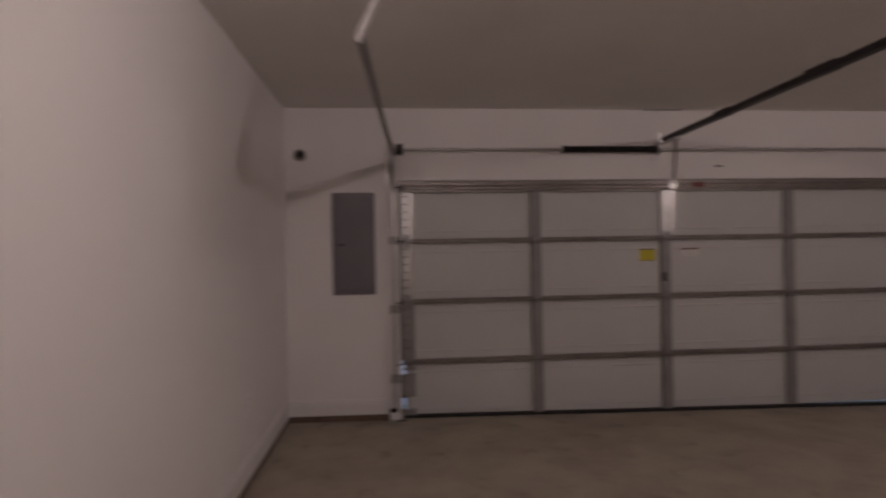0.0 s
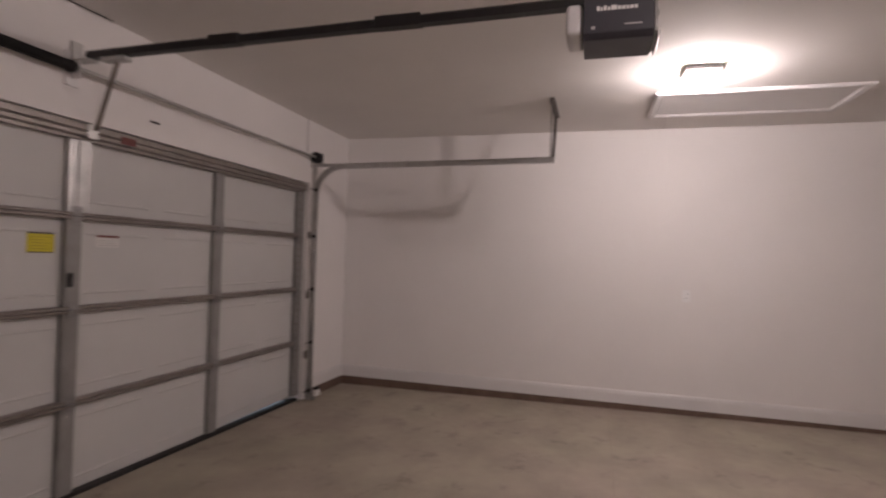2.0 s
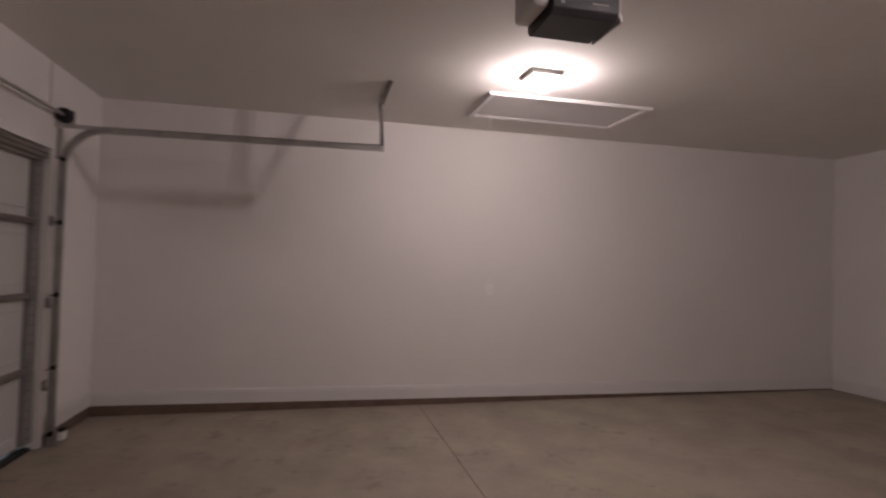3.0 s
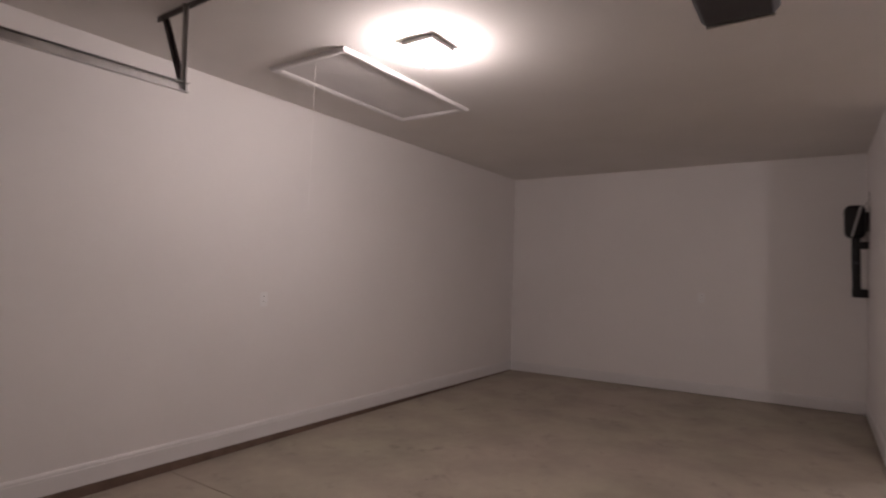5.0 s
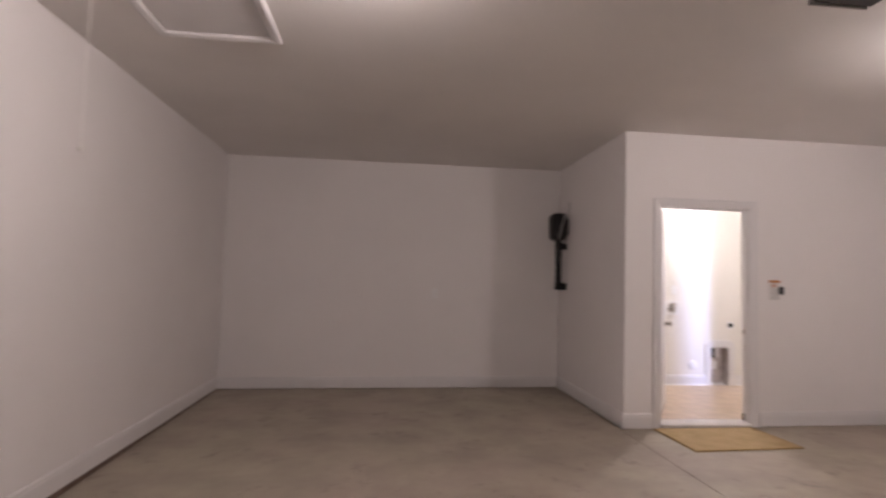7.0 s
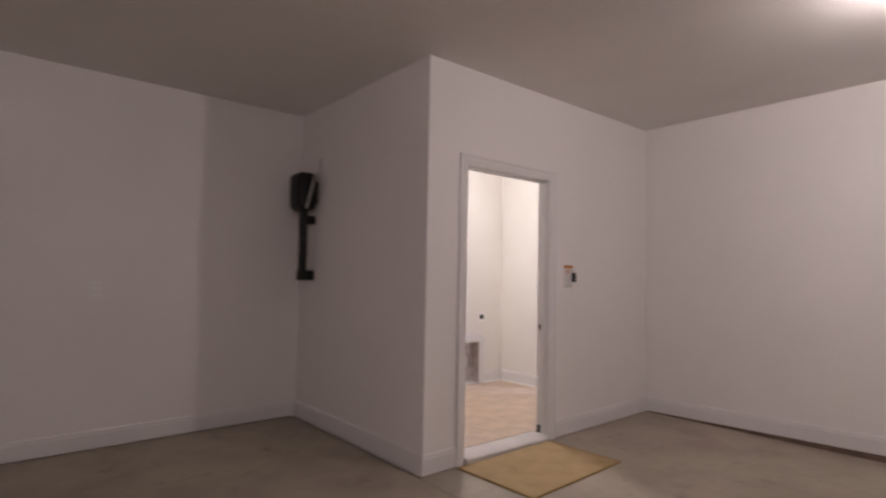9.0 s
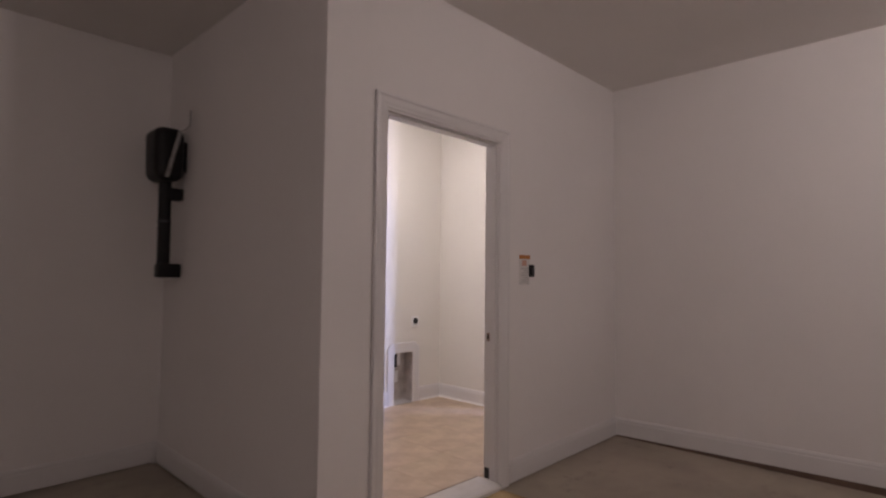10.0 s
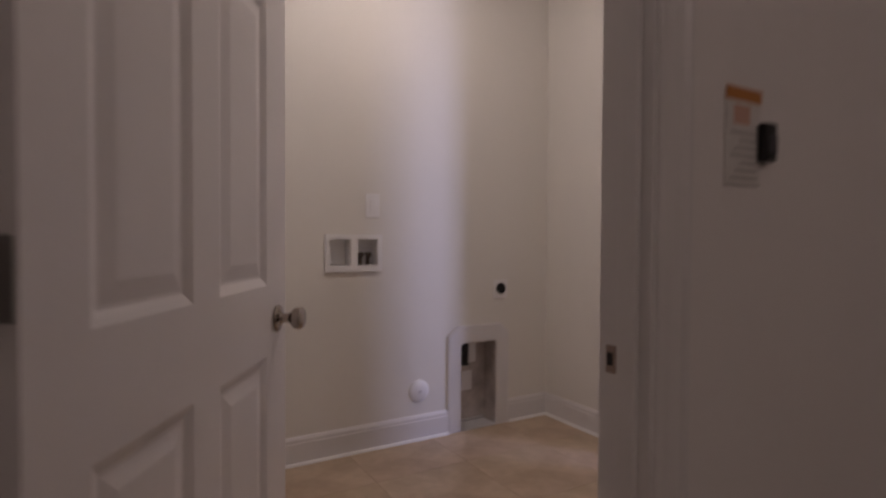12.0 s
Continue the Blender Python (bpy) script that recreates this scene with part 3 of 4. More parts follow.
ztop = 4 * SECTION
bm = bmesh.new()
sweep(bm, [(0.044, -0.10), (-0.010, -0.10), (-0.010, -0.084), (-0.046, -0.078), (-0.046, -0.060), (-0.036, -0.052), (-0.046, -0.044), (-0.046, -0.024), (-0.010, -0.016), (-0.010, 0.0), (0.044, 0.0)],
      [Matrix(((0, 0, 1, x), (1, 0, 0, 0.0), (0, 1, 0, ztop), (0, 0, 0, 1))) for x in (DOOR_L, DOOR_R)])
part("top_strut", bm, STRUT, gdoor, "dark steel reinforcing strut along the top")
bm = bmesh.new()
for v in box(bm, DOOR_L, DOOR_R, -0.004, 0.05, -0.004, 0.024):
    v.co.z += fz(v.co.x, 0.0) - ZB - 0.012
part("bottom_seal", bm, RUBBER, gdoor, "black rubber bottom seal")
xc = (DOOR_L + DOOR_R) / 2
bm = bmesh.new()
box(bm, xc + 0.002, xc + 0.082, -0.004, 0.0025, ztop - 0.50, ztop - 0.09, bevel=0.001)
box(bm, xc + 0.006, xc + 0.078, -0.052, -0.047, ztop - 0.09, ztop - 0.005, bevel=0.002)
part("operator_bracket", bm, GALV, gdoor, "bright galvanised operator bracket")
bm = bmesh.new()
box(bm, xc + 0.235, xc + 0.345, -0.0485, -0.0465, ztop - 0.075, ztop - 0.03)
part("red_tag", bm, REDINK, gdoor, "small red tag on the strut")
bm = bmesh.new()
box(bm, xc - 0.045, xc - 0.01, -0.012, 0.002, SECTION * 2 + 0.13, SECTION * 2 + 0.21, bevel=0.003)
part("pull_handle", bm, BLACKSTEEL, gdoor, "small dark handle")
lab = part("warning_label", bboxed(3.190, 3.340, 0.0425, 0.0455, 1.385, 1.50), YELLOW, gdoor, "yellow warning label")
part("label_print", bboxed(3.192, 3.338, 0.0415, 0.0424, 1.488, 1.499), INK, lab)
part("label_print", bboxed(3.192, 3.338, 0.0415, 0.0424, 1.386, 1.392), INK, lab)
for k in range(5):
    part("label_print", bboxed(3.210, 3.320 - 0.02 * (k % 2), 0.0415, 0.0424, 1.405 + 0.016 * k, 1.409 + 0.016 * k), mat("olive_ink", (0.40, 0.34, 0.03), 0.6) if k == 0 else bpy.data.materials["olive_ink"], lab)
lab = part("notice_label", bboxed(3.60, 3.76, 0.0425, 0.0455, 1.425, 1.50), PAPER, gdoor, "white notice label with a red head line")
part("label_print", bboxed(3.60, 3.76, 0.0415, 0.0424, 1.484, 1.50), REDINK, lab)
for k in range(3):
    part("label_print", bboxed(3.61, 3.75 - 0.02 * k, 0.0415, 0.0424, 1.435 + 0.014 * k, 1.439 + 0.014 * k), PALEINK, lab)

# ---- spring shaft on the header ----
SZ, SY = 2.335, -0.062
shaft = thing("spring_shaft", "steel torsion shaft with black spring above the garage door", "door spring", (0, SY, SZ))
bm = bmesh.new()
tube(bm, (0.93, 0, 0), (5.97, 0, 0), 0.0127, n=14)
part("shaft", bm, GALV, shaft, smooth=True)
bm = bmesh.new()
turns, x0, x1 = 90, 2.47, 3.29
path = []
for k in range(turns * 10 + 1):
    a, x = 2 * math.pi * k / 10, x0 + (x1 - x0) * k / (turns * 10)
    path.append((x, 0.026 * math.cos(a), 0.026 * math.sin(a), a))
ring_prev = None
for x, y, z, a in path:
    out = Vector((0, math.cos(a), math.sin(a)))
    ring = [bm.verts.new(Vector((x, y, z)) + out * (0.0042 * math.cos(t)) + Vector((0.0046 * math.sin(t), 0, 0))) for t in (0, 1.57, 3.14, 4.71)]
    if ring_prev:
        for k in range(4):
            bm.faces.new((ring_prev[k], ring_prev[(k + 1) % 4], ring[(k + 1) % 4], ring[k]))
    ring_prev = ring
tube(bm, (x0 - 0.004, 0, 0), (x1, 0, 0), 0.0245, n=20)
part("spring", bm, SPRING, shaft, "black wound torsion spring", True)
for x in (2.455, 3.285):
    bm = bmesh.new()
    lathe(bm, [(0.013, 0.0), (0.034, 0.0), (0.036, 0.012), (0.030, 0.03), (0.022, 0.045), (0.013, 0.045)], Matrix.Translation((x - 0.02, 0, 0)) @ pose(0, 0, 0, 0, 90, 0), 20)
    part("cone", bm, BLACKSTEEL, shaft, smooth=True)
bm = bmesh.new()
box(bm, 3.325, 3.332, -0.012, 0.0615, -0.05, 0.05, bevel=0.002)
box(bm, 3.29, 3.37, 0.053, 0.0615, -0.09, 0.10, bevel=0.002)
part("centre_bracket", bm, TRIM, shaft)
for x, s in ((0.985, 1), (5.935, -1)):
    bm = bmesh.new()
    lathe(bm, [(0.013, -0.03), (0.05, -0.03), (0.052, -0.026), (0.046, -0.02), (0.046, 0.018), (0.054, 0.024), (0.054, 0.03), (0.013, 0.03)], Matrix.Translation((x, 0, 0)) @ pose(0, 0, 0, 0, 90, 0), 24)
    part("cable_drum", bm, BLACKSTEEL, shaft, "dark cable drum", True)
    bm = bmesh.new()
    box(bm, x - s * 0.052 - 0.003, x - s * 0.052 + 0.003, -0.05, 0.0615, -0.06, 0.05, bevel=0.002)
    box(bm, min(x - s * 0.052, x - s * 0.115), max(x - s * 0.052, x - s * 0.115), 0.053, 0.0615, -0.30, 0.07, bevel=0.001)
    part("bearing_plate", bm, GALV, shaft)
    if s < 0:
        part("header_strip", bboxed(5.846, 5.856, 0.056, 0.0615, 0.055, H - SZ - 0.003, bevel=0.001), PALEINK, shaft, "thin grey strip up to the ceiling")
    bm = bmesh.new()
    tube(bm, (x, 0.045, -0.02), (x, 0.062, ZB + 0.1 - SZ), 0.0016, n=6)
    part("lift_cable", bm, GALV, shaft)

# ---- tracks ----
def track(side, label):
    """side 1: the far track beside the east wall, -1: the near one beside the west wall."""
    x = 5.945 if side > 0 else 0.925
    tr = thing("door_track", label, "door track", (x, 0, 0), group="garage door tracks")
    R, zt = 0.30, 2.245
    ye, ze = (-2.42, 2.250) if side > 0 else (-2.60, 2.306)     # the rails rise a little towards their free ends
    shift = -0.075 if side > 0 else -0.114          # the far end splays sideways
    sec = [(-0.026, -0.012), (-0.026, 0.014), (-0.022, 0.014), (-0.022, -0.008), (0.022, -0.008), (0.022, 0.014), (0.026, 0.014), (0.026, -0.012)]
    sec = [(u, v * (1 if side < 0 else -1)) for u, v in sec]
    path = []
    yb = -0.058

    def at(y, z, a):
        c, s_ = math.cos(a), math.sin(a)
        # section u lies across the track in its own plane, v across it sideways
        return Matrix(((0, 1, 0, 0), (c, 0, -s_, y), (s_, 0, c, z), (0, 0, 0, 1)))
    path += [at(yb, fz(x, 0), 0), at(yb, zt - R, 0)]
    for k in range(1, 11):
        a = math.pi / 2 * k / 10
        path.append(at(yb - R * (1 - math.cos(a)), zt - R + R * math.sin(a), a))
    path.append(Matrix.Translation((shift, 0, 0)) @ at(ye, ze, math.pi / 2))
    bm = bmesh.new()
    sweep(bm, sec, path)
    part("rail", bm, GALV, tr, "galvanised curved roller rail", True)
    # back hanger: leaning perforated angle, steep brace, cross angle on the ceiling
    def angle_iron(a, b, w, material, label):
        a, b = Vector(a), Vector(b)
        m = Matrix.Translation((a + b) / 2) @ (b - a).to_track_quat("Z", "Y").to_matrix().to_4x4()
        half, bm = (b - a).length / 2, bmesh.new()
        box(bm, -w, w, -0.0015, 0.0015, -half, half)
        box(bm, -w, -w + 0.003, 0.0015, 0.026, -half, half)
        for k in range(int(half * 2 / 0.045)):
            tube(bm, (0.003, -0.0025, -half + 0.02 + k * 0.045), (0.003, 0.0025, -half + 0.02 + k * 0.045), 0.007, n=8)
        for v in bm.verts:
            v.co = m @ v.co
        part("hanger", bm, material, tr, label)

    if side > 0:
        angle_iron((shift + 0.03, ye + 0.012, ze - 0.02), (0.19, ye + 0.012, H - 0.004), 0.013, HANGER, "dark perforated hanger leaning to the wall")
        angle_iron((shift + 0.005, ye + 0.03, ze - 0.02), (shift + 0.02, ye + 0.03, H - 0.004), 0.009, GALV, "thin upright steel strap")
        x0, x1 = -0.41, 0.24
    else:
        angle_iron((shift, ye + 0.02, ze - 0.02), (0.09, ye, H - 0.004), 0.012, CONDUIT, "bright perforated hanger")
        x0, x1 = shift - 0.08, 0.17
    bm = bmesh.new()
    box(bm, x0, x1, ye - 0.02, ye + 0.02, H - 0.004, H - 0.0005)
    box(bm, x0, x1, ye + 0.016, ye + 0.02, H - 0.034, H - 0.004)
    part("ceiling_angle", bm, HANGER if side > 0 else GALV, tr, "perforated angle screwed to the ceiling")
    bm = bmesh.new()
    box(bm, -0.012, 0.012, -0.34, -0.004, zt + 0.022, zt + 0.026)
    box(bm, -0.012, -0.008, -0.34, -0.004, zt - 0.005, zt + 0.022)
    part("flag_bracket", bm, GALV, tr)
    for z in (0.35, 0.95, 1.55):
        bm = bmesh.new()
        box(bm, -0.035, 0.035, yb + 0.024, -0.001, z - 0.035, z - 0.031)
        box(bm, -0.035, 0.035, -0.005, -0.001, z - 0.035, z + 0.035)
        part("wall_bracket", bm, DARKSTEEL, tr)
    for k in range(5):
        z = ZB + 0.012 + SECTION * min(k, 3.88) + (0.05 if k == 0 else 0)
        bm = bmesh.new()
        tube(bm, (-0.006, yb, z), (0.006, yb, z), 0.019, n=14)
        tube(bm, (0, yb, z), (-side * 0.09, yb + 0.01, z), 0.005, n=8)
        part("roller", bm, BLACK, tr, "black roller", True)
    return tr


track(1, "galvanised overhead door track beside the wall, hung from the ceiling")
track(-1, "galvanised overhead door track with a bright perforated hanger")

for x, s in ((0.905, 1), (5.965, -1)):
    eye = thing("door_sensor", "small white safety sensor with a black eye beside the door", "sensor", (x, -0.075, fz(x, -0.07)), group="door sensors")
    bm = bmesh.new()
    box(bm, -0.03, 0.03, -0.03, -0.026, 0.0, 0.12, bevel=0.001)
    box(bm, -0.03, 0.03, -0.03, 0.04, 0.02, 0.024)
    part("bracket", bm, GALV, eye)
    part("housing", bboxed(-0.035, 0.035, -0.075, -0.031, 0.045, 0.105, bevel=0.008, segs=2), WHITEPLASTIC, eye, "white housing")
    bm = bmesh.new()
    box(bm, -0.034, 0.034, -0.072, -0.033, 0.106, 0.135, bevel=0.006, segs=2)
    part("eye", bm, BLACK, eye, "black top")

# ---- opener ----
OX = 3.355
opener = thing("door_opener", "dark grey ceiling-hung garage door opener with pale light lens", "door opener", (OX, -2.863, 2.242))
bm = bmesh.new()
sweep(bm, [(-0.125, 0.022), (-0.105, 0.0), (0.105, 0.0), (0.125, 0.022), (0.125, 0.17), (0.11, 0.185), (-0.11, 0.185), (-0.125, 0.17)],
      [Matrix(((1, 0, 0, 0), (0, 0, -1, y), (0, 1, 0, 0), (0, 0, 0, 1))) for y in (0.135, -0.128)])
bmesh.ops.bevel(bm, geom=list(bm.edges), offset=0.003, segments=1, affect="EDGES")
part("housing", bm, CHARCOAL, opener, "dark charcoal plastic housing")
bm = bmesh.new()
box(bm, -0.10, 0.10, 0.136, 0.205, 0.03, 0.155, bevel=0.02, segs=3)
part("light_lens", bm, LENS, opener, "pale frosted light lens", True)
bm = bmesh.new()
box(bm, -0.118, 0.118, -0.140, -0.129, 0.012, 0.16, bevel=0.004)
box(bm, -0.11, 0.11, -0.152, -0.141, 0.0, 0.03, bevel=0.003)
for k in range(4):
    tube(bm, (-0.08 + 0.05 * k, -0.140, 0.10), (-0.08 + 0.05 * k, -0.148, 0.10), 0.012, n=12)
part("rear_plate", bm, GALV, opener, "grey metal rear plate")
y0 = 0.085
for k, w in enumerate((0.012, 0.007, 0.012, 0.011, 0.022, 0.013, 0.012, 0.010, 0.014, 0.012)):
    part("name_bar", bboxed(-0.1262, -0.1248, y0 - w, y0, 0.106, 0.119 + (0.005 if k in (0, 2, 4) else 0.0)), PAPER, opener)
    y0 -= w + 0.003
part("side_badge", bboxed(-0.1262, -0.1248, 0.09, 0.105, 0.035, 0.046), PALEINK, opener)
part("side_badge", bboxed(-0.1262, -0.1248, -0.085, -0.02, 0.045, 0.050), PALEINK, opener)
for sx in (-1, 1):
    bm = bmesh.new()
    for y in (-0.07, 0.06):
        box(bm, sx * 0.115 - 0.0015, sx * 0.115 + 0.0015, y - 0.015, y + 0.015, 0.12, H - 2.242 - 0.03)
        for k in range(6):
            tube(bm, (sx * 0.115 - 0.003, y, 0.19 + 0.035 * k), (sx * 0.115 + 0.003, y, 0.19 + 0.035 * k), 0.006, n=8)
    part("strap", bm, GALV, opener, "perforated hanging straps")
for y in (-0.07, 0.06):
    bm = bmesh.new()
    box(bm, -0.17, 0.17, y - 0.016, y + 0.016, H - 2.242 - 0.004, H - 2.242 - 0.0005)
    box(bm, -0.17, 0.17, y - 0.016, y - 0.0125, H - 2.242 - 0.034, H - 2.242 - 0.004)
    part("ceiling_angle", bm, GALV, opener)
bm = bmesh.new()
rz = 0.163
sweep(bm, [(-0.024, -0.012), (0.024, -0.012), (0.024, 0.022), (0.012, 0.034), (-0.012, 0.034), (-0.024, 0.022)],
      [Matrix(((1, 0, 0, 0.0), (0, 0, -1, y), (0, 1, 0, rz + dz), (0, 0, 0, 1))) for y, dz in ((2.768, 0.0), (0.13, 0.028))])
part("rail", bm, BLACKSTEEL, opener, "long black drive rail")
for y0, y1 in ((0.85, 1.07), (1.80, 1.98)):
    part("rail_sleeve", bboxed(-0.028, 0.028, y0, y1, rz + 0.028 * (2.79 - y0) / 2.66 - 0.016, rz + 0.028 * (2.79 - y0) / 2.66 + 0.040, bevel=0.004), BLACKSTEEL, opener)
bm = bmesh.new()
box(bm, -0.035, 0.035, 2.738, 2.8625, rz - 0.02, rz - 0.012, bevel=0.001)
box(bm, -0.035, 0.035, 2.850, 2.8625, rz - 0.02, rz + 0.09, bevel=0.001)
part("header_bracket", bm, GALV, opener)
bm = bmesh.new()
box(bm, -0.030, 0.030, 2.50, 2.66, rz - 0.035, rz - 0.013, bevel=0.004)
part("trolley", bm, GALV, opener)
bm = bmesh.new()
a, b = Vector((0.01, 2.58, rz - 0.03)), Vector((0.115, 2.83, -0.210))
m = Matrix.Translation((a + b) / 2) @ (b - a).to_track_quat("Z", "Y").to_matrix().to_4x4()
for v in box(bm, -0.012, 0.012, -0.003, 0.003, -(b - a).length / 2, (b - a).length / 2):
    v.co = m @ v.co
part("door_arm", bm, DARKSTEEL, opener, "steel arm down to the door")
bm = bmesh.new()
tube(bm, (3.20, -0.012, H - 0.0035), (3.40, -0.016, H - 0.0035), 0.003, n=8)
tube(bm, (3.40, -0.016, H - 0.0035), (3.56, -0.022, H - 0.0035), 0.003, n=8)
simple("bell_wire", bm, BLACKSTEEL, "thin dark wire on the ceiling above the door rail", "wire")
simple("wall_staple", bboxed(3.885, 3.955, -0.012, -0.0005, 2.185, 2.197, bevel=0.002), BLACKSTEEL, "small dark staple on the header wall", "staple")

# ---- wall things: north and west ----
panelbox = thing("breaker_panel", "tall grey metal breaker panel set on the wall", "breaker panel", (0.40, 0, 1.085))
part("body", bboxed(0.0, 0.365, -0.012, -0.0005, 0.0, 0.885, bevel=0.004, segs=2), GREYBOX, panelbox)
part("panel_door", bboxed(0.03, 0.335, -0.017, -0.0125, 0.05, 0.835, bevel=0.002), GREYBOX, panelbox)
part("latch", bboxed(0.05, 0.10, -0.024, -0.0175, 0.425, 0.445, bevel=0.002), BLACKSTEEL, panelbox, "dark latch")
chime = thing("wall_sensor", "small dark round device on the wall", "sensor", (0.135, 0, 2.296))
bm = bmesh.new()
lathe(bm, [(0.0, 0.0), (0.05, 0.0), (0.052, 0.012), (0.044, 0.03), (0.02, 0.036), (0.0, 0.036)], Matrix.Translation((0, -0.0005, 0)) @ pose(0, 0, 0, 90), 24)
part("body", bm, DARKSTEEL, chime, smooth=True)
bm = bmesh.new()
lathe(bm, [(0.0, 0.036), (0.03, 0.036), (0.028, 0.044), (0.0, 0.045)], Matrix.Translation((0.008, -0.0005, 0)) @ pose(0, 0, 0, 90), 20)
part("face", bm, BLACK, chime, smooth=True)


def outlet(at, turn, label, kind="outlet"):
    """A cover plate that faces local -y, its back at y = 0."""
    ob = thing(kind, label, kind.replace("_", " "), at, turn, group="wall plates")
    part("plate", bboxed(-0.036, 0.036, -0.006, -0.0005, -0.058, 0.058, bevel=0.002), WHITEPLASTIC, ob)
    if kind == "outlet":
        for z in (-0.021, 0.021):
            sock = part("socket", bboxed(-0.017, 0.017, -0.0085, -0.0065, z - 0.014, z + 0.014, bevel=0.001), WHITEPLASTIC, ob)
            for x in (-0.006, 0.006):
                part("slot", bboxed(x - 0.001, x + 0.001, -0.0092, -0.0086, z - 0.002, z + 0.007), DARKHOLE, sock)
    else:
        part("rocker", bboxed(-0.016, 0.016, -0.0095, -0.0065, -0.033, 0.033, bevel=0.001), WHITEPLASTIC, ob)
    return ob


outlet((W, -3.65, 1.058), -90, "white wall outlet on the long garage wall")
outlet((0.0, -1.25, 0.52), 90, "white wall outlet low on the garage wall")
outlet((4.25, D, 1.11), 180, "white wall outlet on the back wall")
outlet((1.155, D, 1.23), 180, "white rocker switch above the washer box", "light_switch")

# ---- notice and wall button beside the doorway ----
card = thing("notice_card", "white printed notice with an orange head stuck on the wall", "notice", (1.205, BY, 1.175))
part("sheet", bboxed(-0.055, 0.055, 0.0008, 0.003, 0.0, 0.175), PAPER, card)
part("heading", bboxed(-0.056, 0.056, 0.0031, 0.005, 0.158, 0.182), ORANGE, card, "orange heading band")
part("symbol", bboxed(-0.02, 0.03, 0.0031, 0.004, 0.115, 0.150), mat("pink_ink", (0.60, 0.36, 0.28), 0.6), card, "pale red symbol")
for k in range(7):
    part("text_line", bboxed(-0.044, 0.040 - 0.014 * (k % 3), 0.0031, 0.0036, 0.012 + 0.014 * k, 0.018 + 0.014 * k), PALEINK, card)
part("bottom_line", bboxed(-0.054, 0.054, 0.0031, 0.0036, 0.0, 0.004), PALEINK, card)
button = thing("wall_button", "black garage door wall button beside the notice", "wall button", (1.141, BY, 1.260))
part("case", bboxed(-0.02, 0.02, 0.0005, 0.022, -0.038, 0.038, bevel=0.006, segs=2), BLACK, button)
part("push_bar", bboxed(-0.013, 0.013, 0.022, 0.026, -0.02, 0.015, bevel=0.002), CHARCOAL, button)

# ---- black unit on the side of the laundry room ----
unit = thing("wall_unit", "black plastic wall unit with a bent pipe and ribbed metal conduit", "wall unit", (BX, -7.72, 1.2))
bm = bmesh.new()
box(bm, 0.030, 0.205, -0.12, 0.12, 0.59, 0.92, bevel=0.055, segs=5)
for v in bm.verts:
    # the lower half narrows towards the pipe
    v.co.x -= 0.10 * max(0.0, 0.70 - v.co.z) * (v.co.x > 0.12)
part("housing", bm, BLACK, unit, "rounded black housing", True)
bm = bmesh.new()
tube(bm, (0.102, 0.0, 0.05), (0.106, 0.0, 0.61), 0.037, n=20)
part("pipe", bm, BLACK, unit, "upright black pipe", True)
bm = bmesh.new()
tube(bm, (0.104, 0.0, 0.335), (0.104, 0.0, 0.352), 0.040, n=20)
part("coupling", bm, CHARCOAL, unit, "pipe coupling", True)
bm = bmesh.new()
box(bm, 0.001, 0.05, -0.06, 0.06, 0.66, 0.85, bevel=0.004)
part("mounting_plate", bm, BLACK, unit, "black mounting plate")
bm = bmesh.new()
box(bm, 0.005, 0.125, -0.035, 0.035, 0.482, 0.556, bevel=0.008, segs=2)
part("upper_outlet", bm, BLACK, unit, "black side outlet", True)
bm = bmesh.new()
box(bm, 0.008, 0.140, -0.04, 0.04, -0.006, 0.080, bevel=0.008, segs=2)
part("foot_elbow", bm, BLACK, unit, "black elbow at the foot", True)
a, b, n = Vector((0.075, 0.137, 0.89)), Vector((0.145, 0.134, 0.60)), 22
bm = bmesh.new()
tube(bm, a, b, 0.0095, n=12)
conduit = part("conduit", bm, CHARCOAL, unit, "dark core of the flexible conduit", True)
bm = bmesh.new()
for k in range(n):
    tube(bm, a.lerp(b, (k + 0.2) / n), a.lerp(b, (k + 0.75) / n), 0.0125, n=12)
part("rib", bm, CONDUIT, conduit, "bright ribs of the conduit", True)
bm = bmesh.new()
way = [Vector((0.006, 0.10, 1.05)), Vector((0.006, 0.10, 0.955)), Vector((0.03, 0.115, 0.92)), a]
for p, q in zip(way, way[1:]):
    tube(bm, p, q, 0.006, n=10)
part("cable", bm, PALEINK, unit, "thin grey cable along the wall", True)

# ---- doormat ----
mat_ob = thing("doormat", "flat tan coir doormat before the laundry door", "doormat", (1.935, -5.80, fz(1.935, -5.8)), 2.0)
bm = bmesh.new()
box(bm, -0.465, 0.465, -0.29, 0.335, 0.0005, 0.009)
bmesh.ops.subdivide_edges(bm, edges=[e for e in bm.edges if e.calc_length() > 0.4], cuts=12, use_grid_fill=True)
for v in bm.verts:
    v.co.x += 0.004 * noise.noise(v.co * 9)
    v.co.y += 0.004 * noise.noise(v.co * 9 + Vector((5, 0, 0)))
for v in bm.verts:
    v.co.z += fz(1.935 + v.co.x, -5.8 + v.co.y) - fz(1.935, -5.8)
part("mat_body", bm, COIR, mat_ob)
bm = bmesh.new()
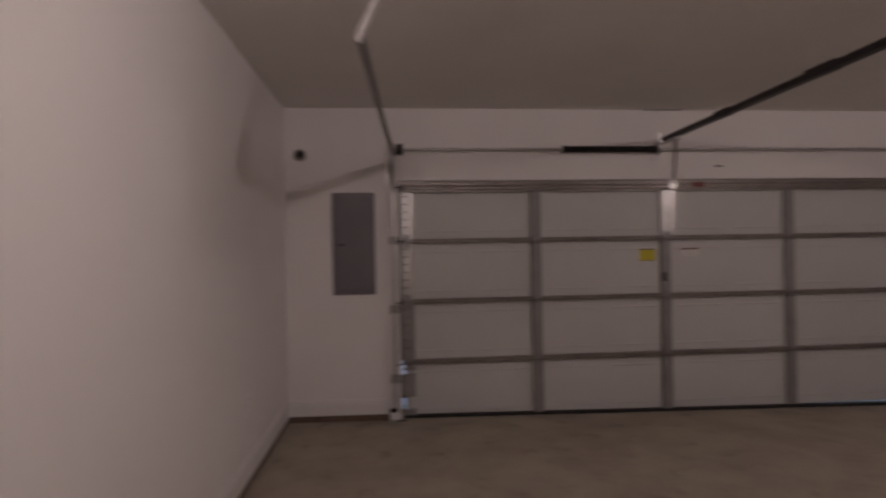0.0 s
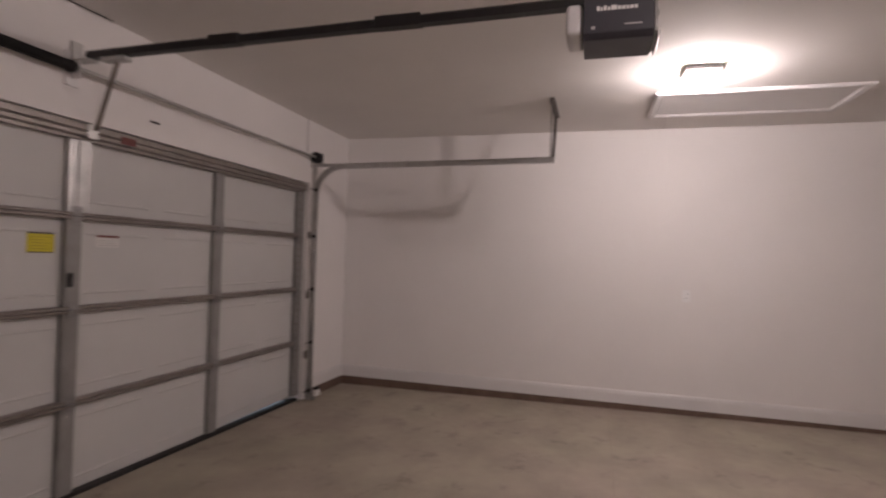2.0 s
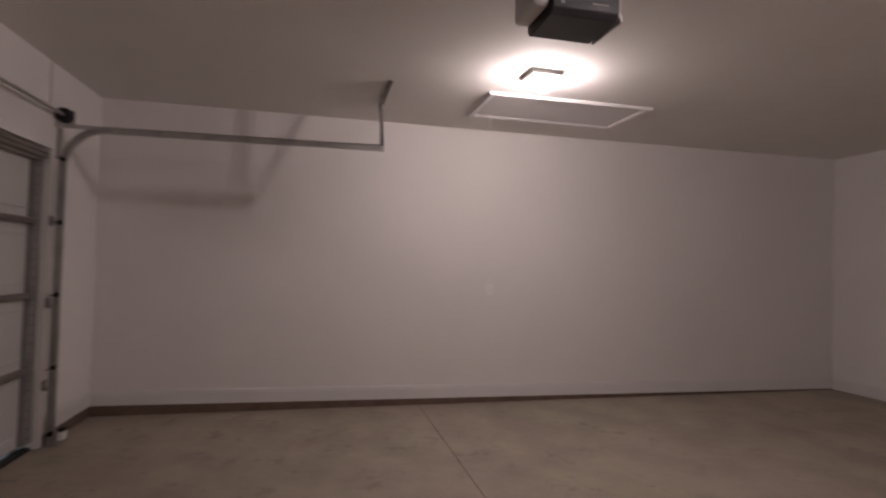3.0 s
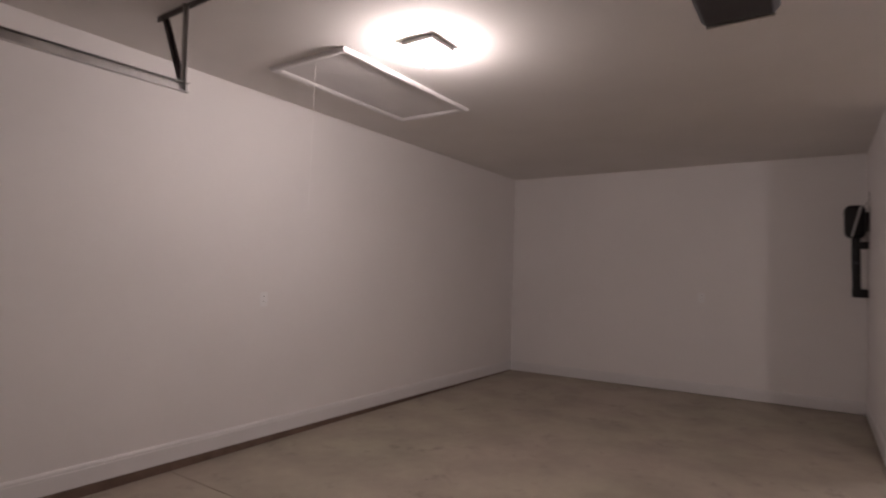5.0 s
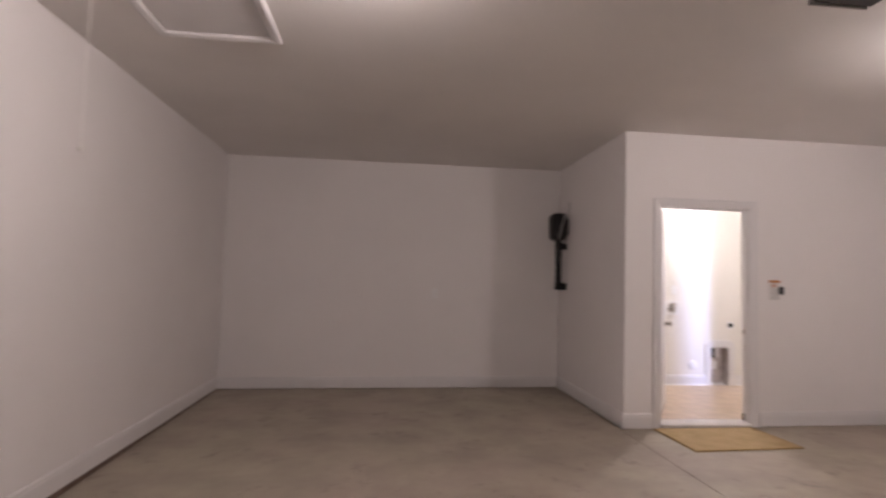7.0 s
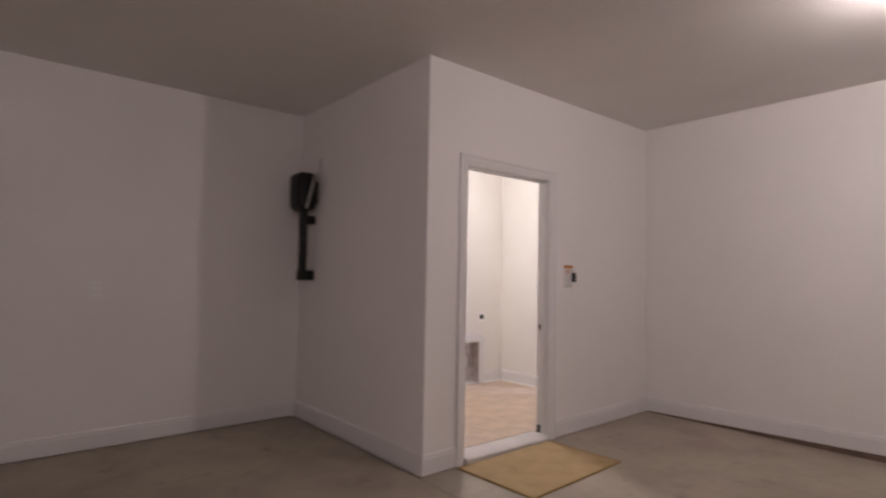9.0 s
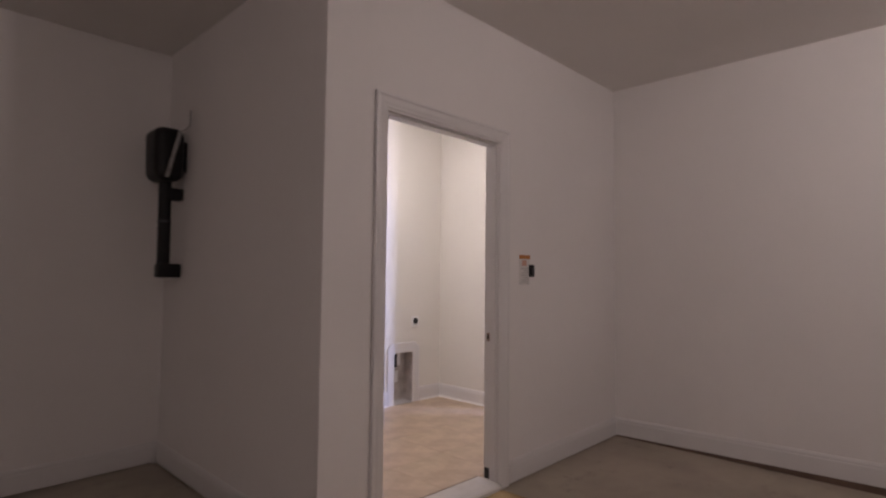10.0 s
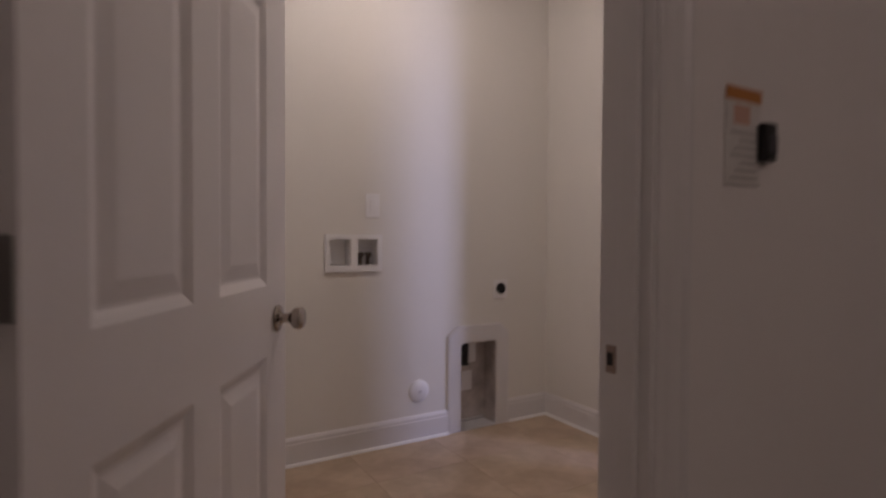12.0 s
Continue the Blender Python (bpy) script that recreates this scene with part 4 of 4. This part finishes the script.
for x0, x1, y0, y1 in ((-0.472, 0.472, -0.297, -0.288), (-0.472, 0.472, 0.333, 0.342), (-0.472, -0.463, -0.288, 0.333), (0.463, 0.472, -0.288, 0.333)):
    for v in box(bm, x0, x1, y0, y1, 0.0003, 0.0105):
        v.co.z += fz(1.935 + v.co.x, -5.8 + v.co.y) - fz(1.935, -5.8)
part("border", bm, mat("mat_binding", (0.34, 0.23, 0.09), 0.9, var=0.08, scale=12), mat_ob, "darker bound edge")

# ---- laundry fittings ----
wash = thing("washer_box", "white double washer outlet box set into the laundry wall", "washer box", (1.2525, D, 1.0))
bm = bmesh.new()
for x0, x1, z0, z1 in ((-0.145, 0.145, 0.065, 0.088), (-0.145, 0.145, -0.092, -0.065), (-0.145, -0.1225, -0.065, 0.065), (0.1225, 0.145, -0.065, 0.065), (-0.0175, 0.0175, -0.065, 0.065)):
    box(bm, x0, x1, 0.0005, 0.012, z0, z1)
part("face_frame", bm, WHITEPLASTIC, wash)
for x0, x1 in ((-0.1225, -0.0175), (0.0175, 0.1225)):
    bm = bmesh.new()
    box(bm, x0, x1, -0.065, -0.062, -0.065, 0.065)
    box(bm, x0, x0 + 0.002, -0.062, 0.0, -0.065, 0.065)
    box(bm, x1 - 0.002, x1, -0.062, 0.0, -0.065, 0.065)
    box(bm, x0, x1, -0.062, 0.0, -0.065, -0.063)
    box(bm, x0, x1, -0.062, 0.0, 0.063, 0.065)
    part("recess", bm, WHITEPLASTIC, wash, "grey-white recess")
for x in (-0.09, -0.05):
    bm = bmesh.new()
    tube(bm, (x, -0.04, -0.062), (x, -0.04, -0.012), 0.009, n=12)
    tube(bm, (x, -0.04, -0.015), (x, -0.010, -0.015), 0.008, n=12)
    tube(bm, (x - 0.016, -0.04, -0.006), (x + 0.016, -0.04, -0.006), 0.005, n=10)
    part("valve", bm, BRONZE, wash, "brass supply valve", True)

vent = thing("dryer_box", "galvanised dryer vent box recessed at the floor with white trim", "dryer vent box", (0.52, D, ZL))
bm = bmesh.new()
box(bm, -0.12, 0.12, -0.112, -0.11, 0.0, 0.48)
box(bm, -0.12, -0.118, -0.11, 0.001, 0.0, 0.48)
box(bm, 0.118, 0.12, -0.11, 0.001, 0.0, 0.48)
box(bm, -0.118, 0.118, -0.11, 0.001, 0.478, 0.48)
box(bm, -0.118, 0.118, -0.11, 0.02, 0.0, 0.002)
part("liner", bm, VENTMETAL, vent, "bare sheet metal liner")
# The floor's paler colour stands in for light falling into the box.
part("liner_floor", bboxed(-0.115, 0.115, -0.108, 0.018, 0.0025, 0.006), LENS, vent, "liner floor, paler to show the light on it")
part("junction_plate", bboxed(-0.025, 0.050, -0.1095, -0.098, 0.185, 0.295, bevel=0.003), WHITEPLASTIC, vent, "pale plate inside")
part("foil_strip", bboxed(-0.042, 0.008, -0.1095, -0.085, 0.345, 0.476, bevel=0.004), WHITEPLASTIC, vent, "pale foil-taped seam")
bm = bmesh.new()
tube(bm, (0.052, -0.060, 0.35), (0.052, -0.060, 0.477), 0.021, n=16)
tube(bm, (0.052, -0.060, 0.344), (0.052, -0.060, 0.352), 0.024, n=16)
part("pipe_stub", bm, BLACKSTEEL, vent, "dark pipe stub hanging from the top", True)
part("pan_edge", bboxed(-0.116, 0.116, -0.1085, -0.098, 0.0065, 0.022, bevel=0.002), LENS, vent, "pale turned-up pan edge")
bm = bmesh.new()
outer = [(-0.20, 0.0), (-0.20, 0.525), (-0.14, 0.575), (0.14, 0.575), (0.20, 0.525), (0.20, 0.0)]
inner = [(-0.118, 0.0), (-0.118, 0.462), (-0.108, 0.478), (0.108, 0.478), (0.118, 0.462), (0.118, 0.0)]
rows = []
for pts, y in ((outer, 0.0005), (outer, 0.013), ([(x * 0.93, z * 0.985) for x, z in outer], 0.017), ([(x * 1.08, z * 1.012) for x, z in inner], 0.014), (inner, 0.011), (inner, 0.0005)):
    rows.append([bm.verts.new((x, y, z)) for x, z in pts])
for a, b in zip(rows, rows[1:]):
    for k in range(5):
        bm.faces.new((a[k], a[k + 1], b[k + 1], b[k]))
for k in range(5):
    bm.faces.new((rows[-1][k], rows[-1][k + 1], rows[0][k + 1], rows[0][k]))
part("surround", bm, TRIM, vent, "white painted surround with clipped corners")

cap = thing("pipe_cover", "round white cap on the laundry wall", "pipe cover", (0.893, D, 0.276))
bm = bmesh.new()
lathe(bm, [(0.0, 0.0), (0.058, 0.0), (0.058, 0.006), (0.050, 0.012), (0.03, 0.016), (0.0, 0.017)], Matrix.Translation((0, 0.0005, 0)) @ pose(0, 0, 0, -90), 28)
part("disc", bm, WHITEPLASTIC, cap, smooth=True)
bm = bmesh.new()
tube(bm, (0, 0.0165, 0), (0, 0.0215, 0), 0.008, n=12)
part("screw", bm, LENS, cap)
dry = thing("dryer_outlet", "white plate with a black round dryer socket", "outlet", (0.374, D, 0.786))
part("plate", bboxed(-0.048, 0.048, 0.0005, 0.007, -0.052, 0.052, bevel=0.002), WHITEPLASTIC, dry)
bm = bmesh.new()
tube(bm, (0.0, 0.007, 0.004), (0.0, 0.014, 0.004), 0.030, n=22)
part("socket", bm, BLACK, dry, "black round socket", True)
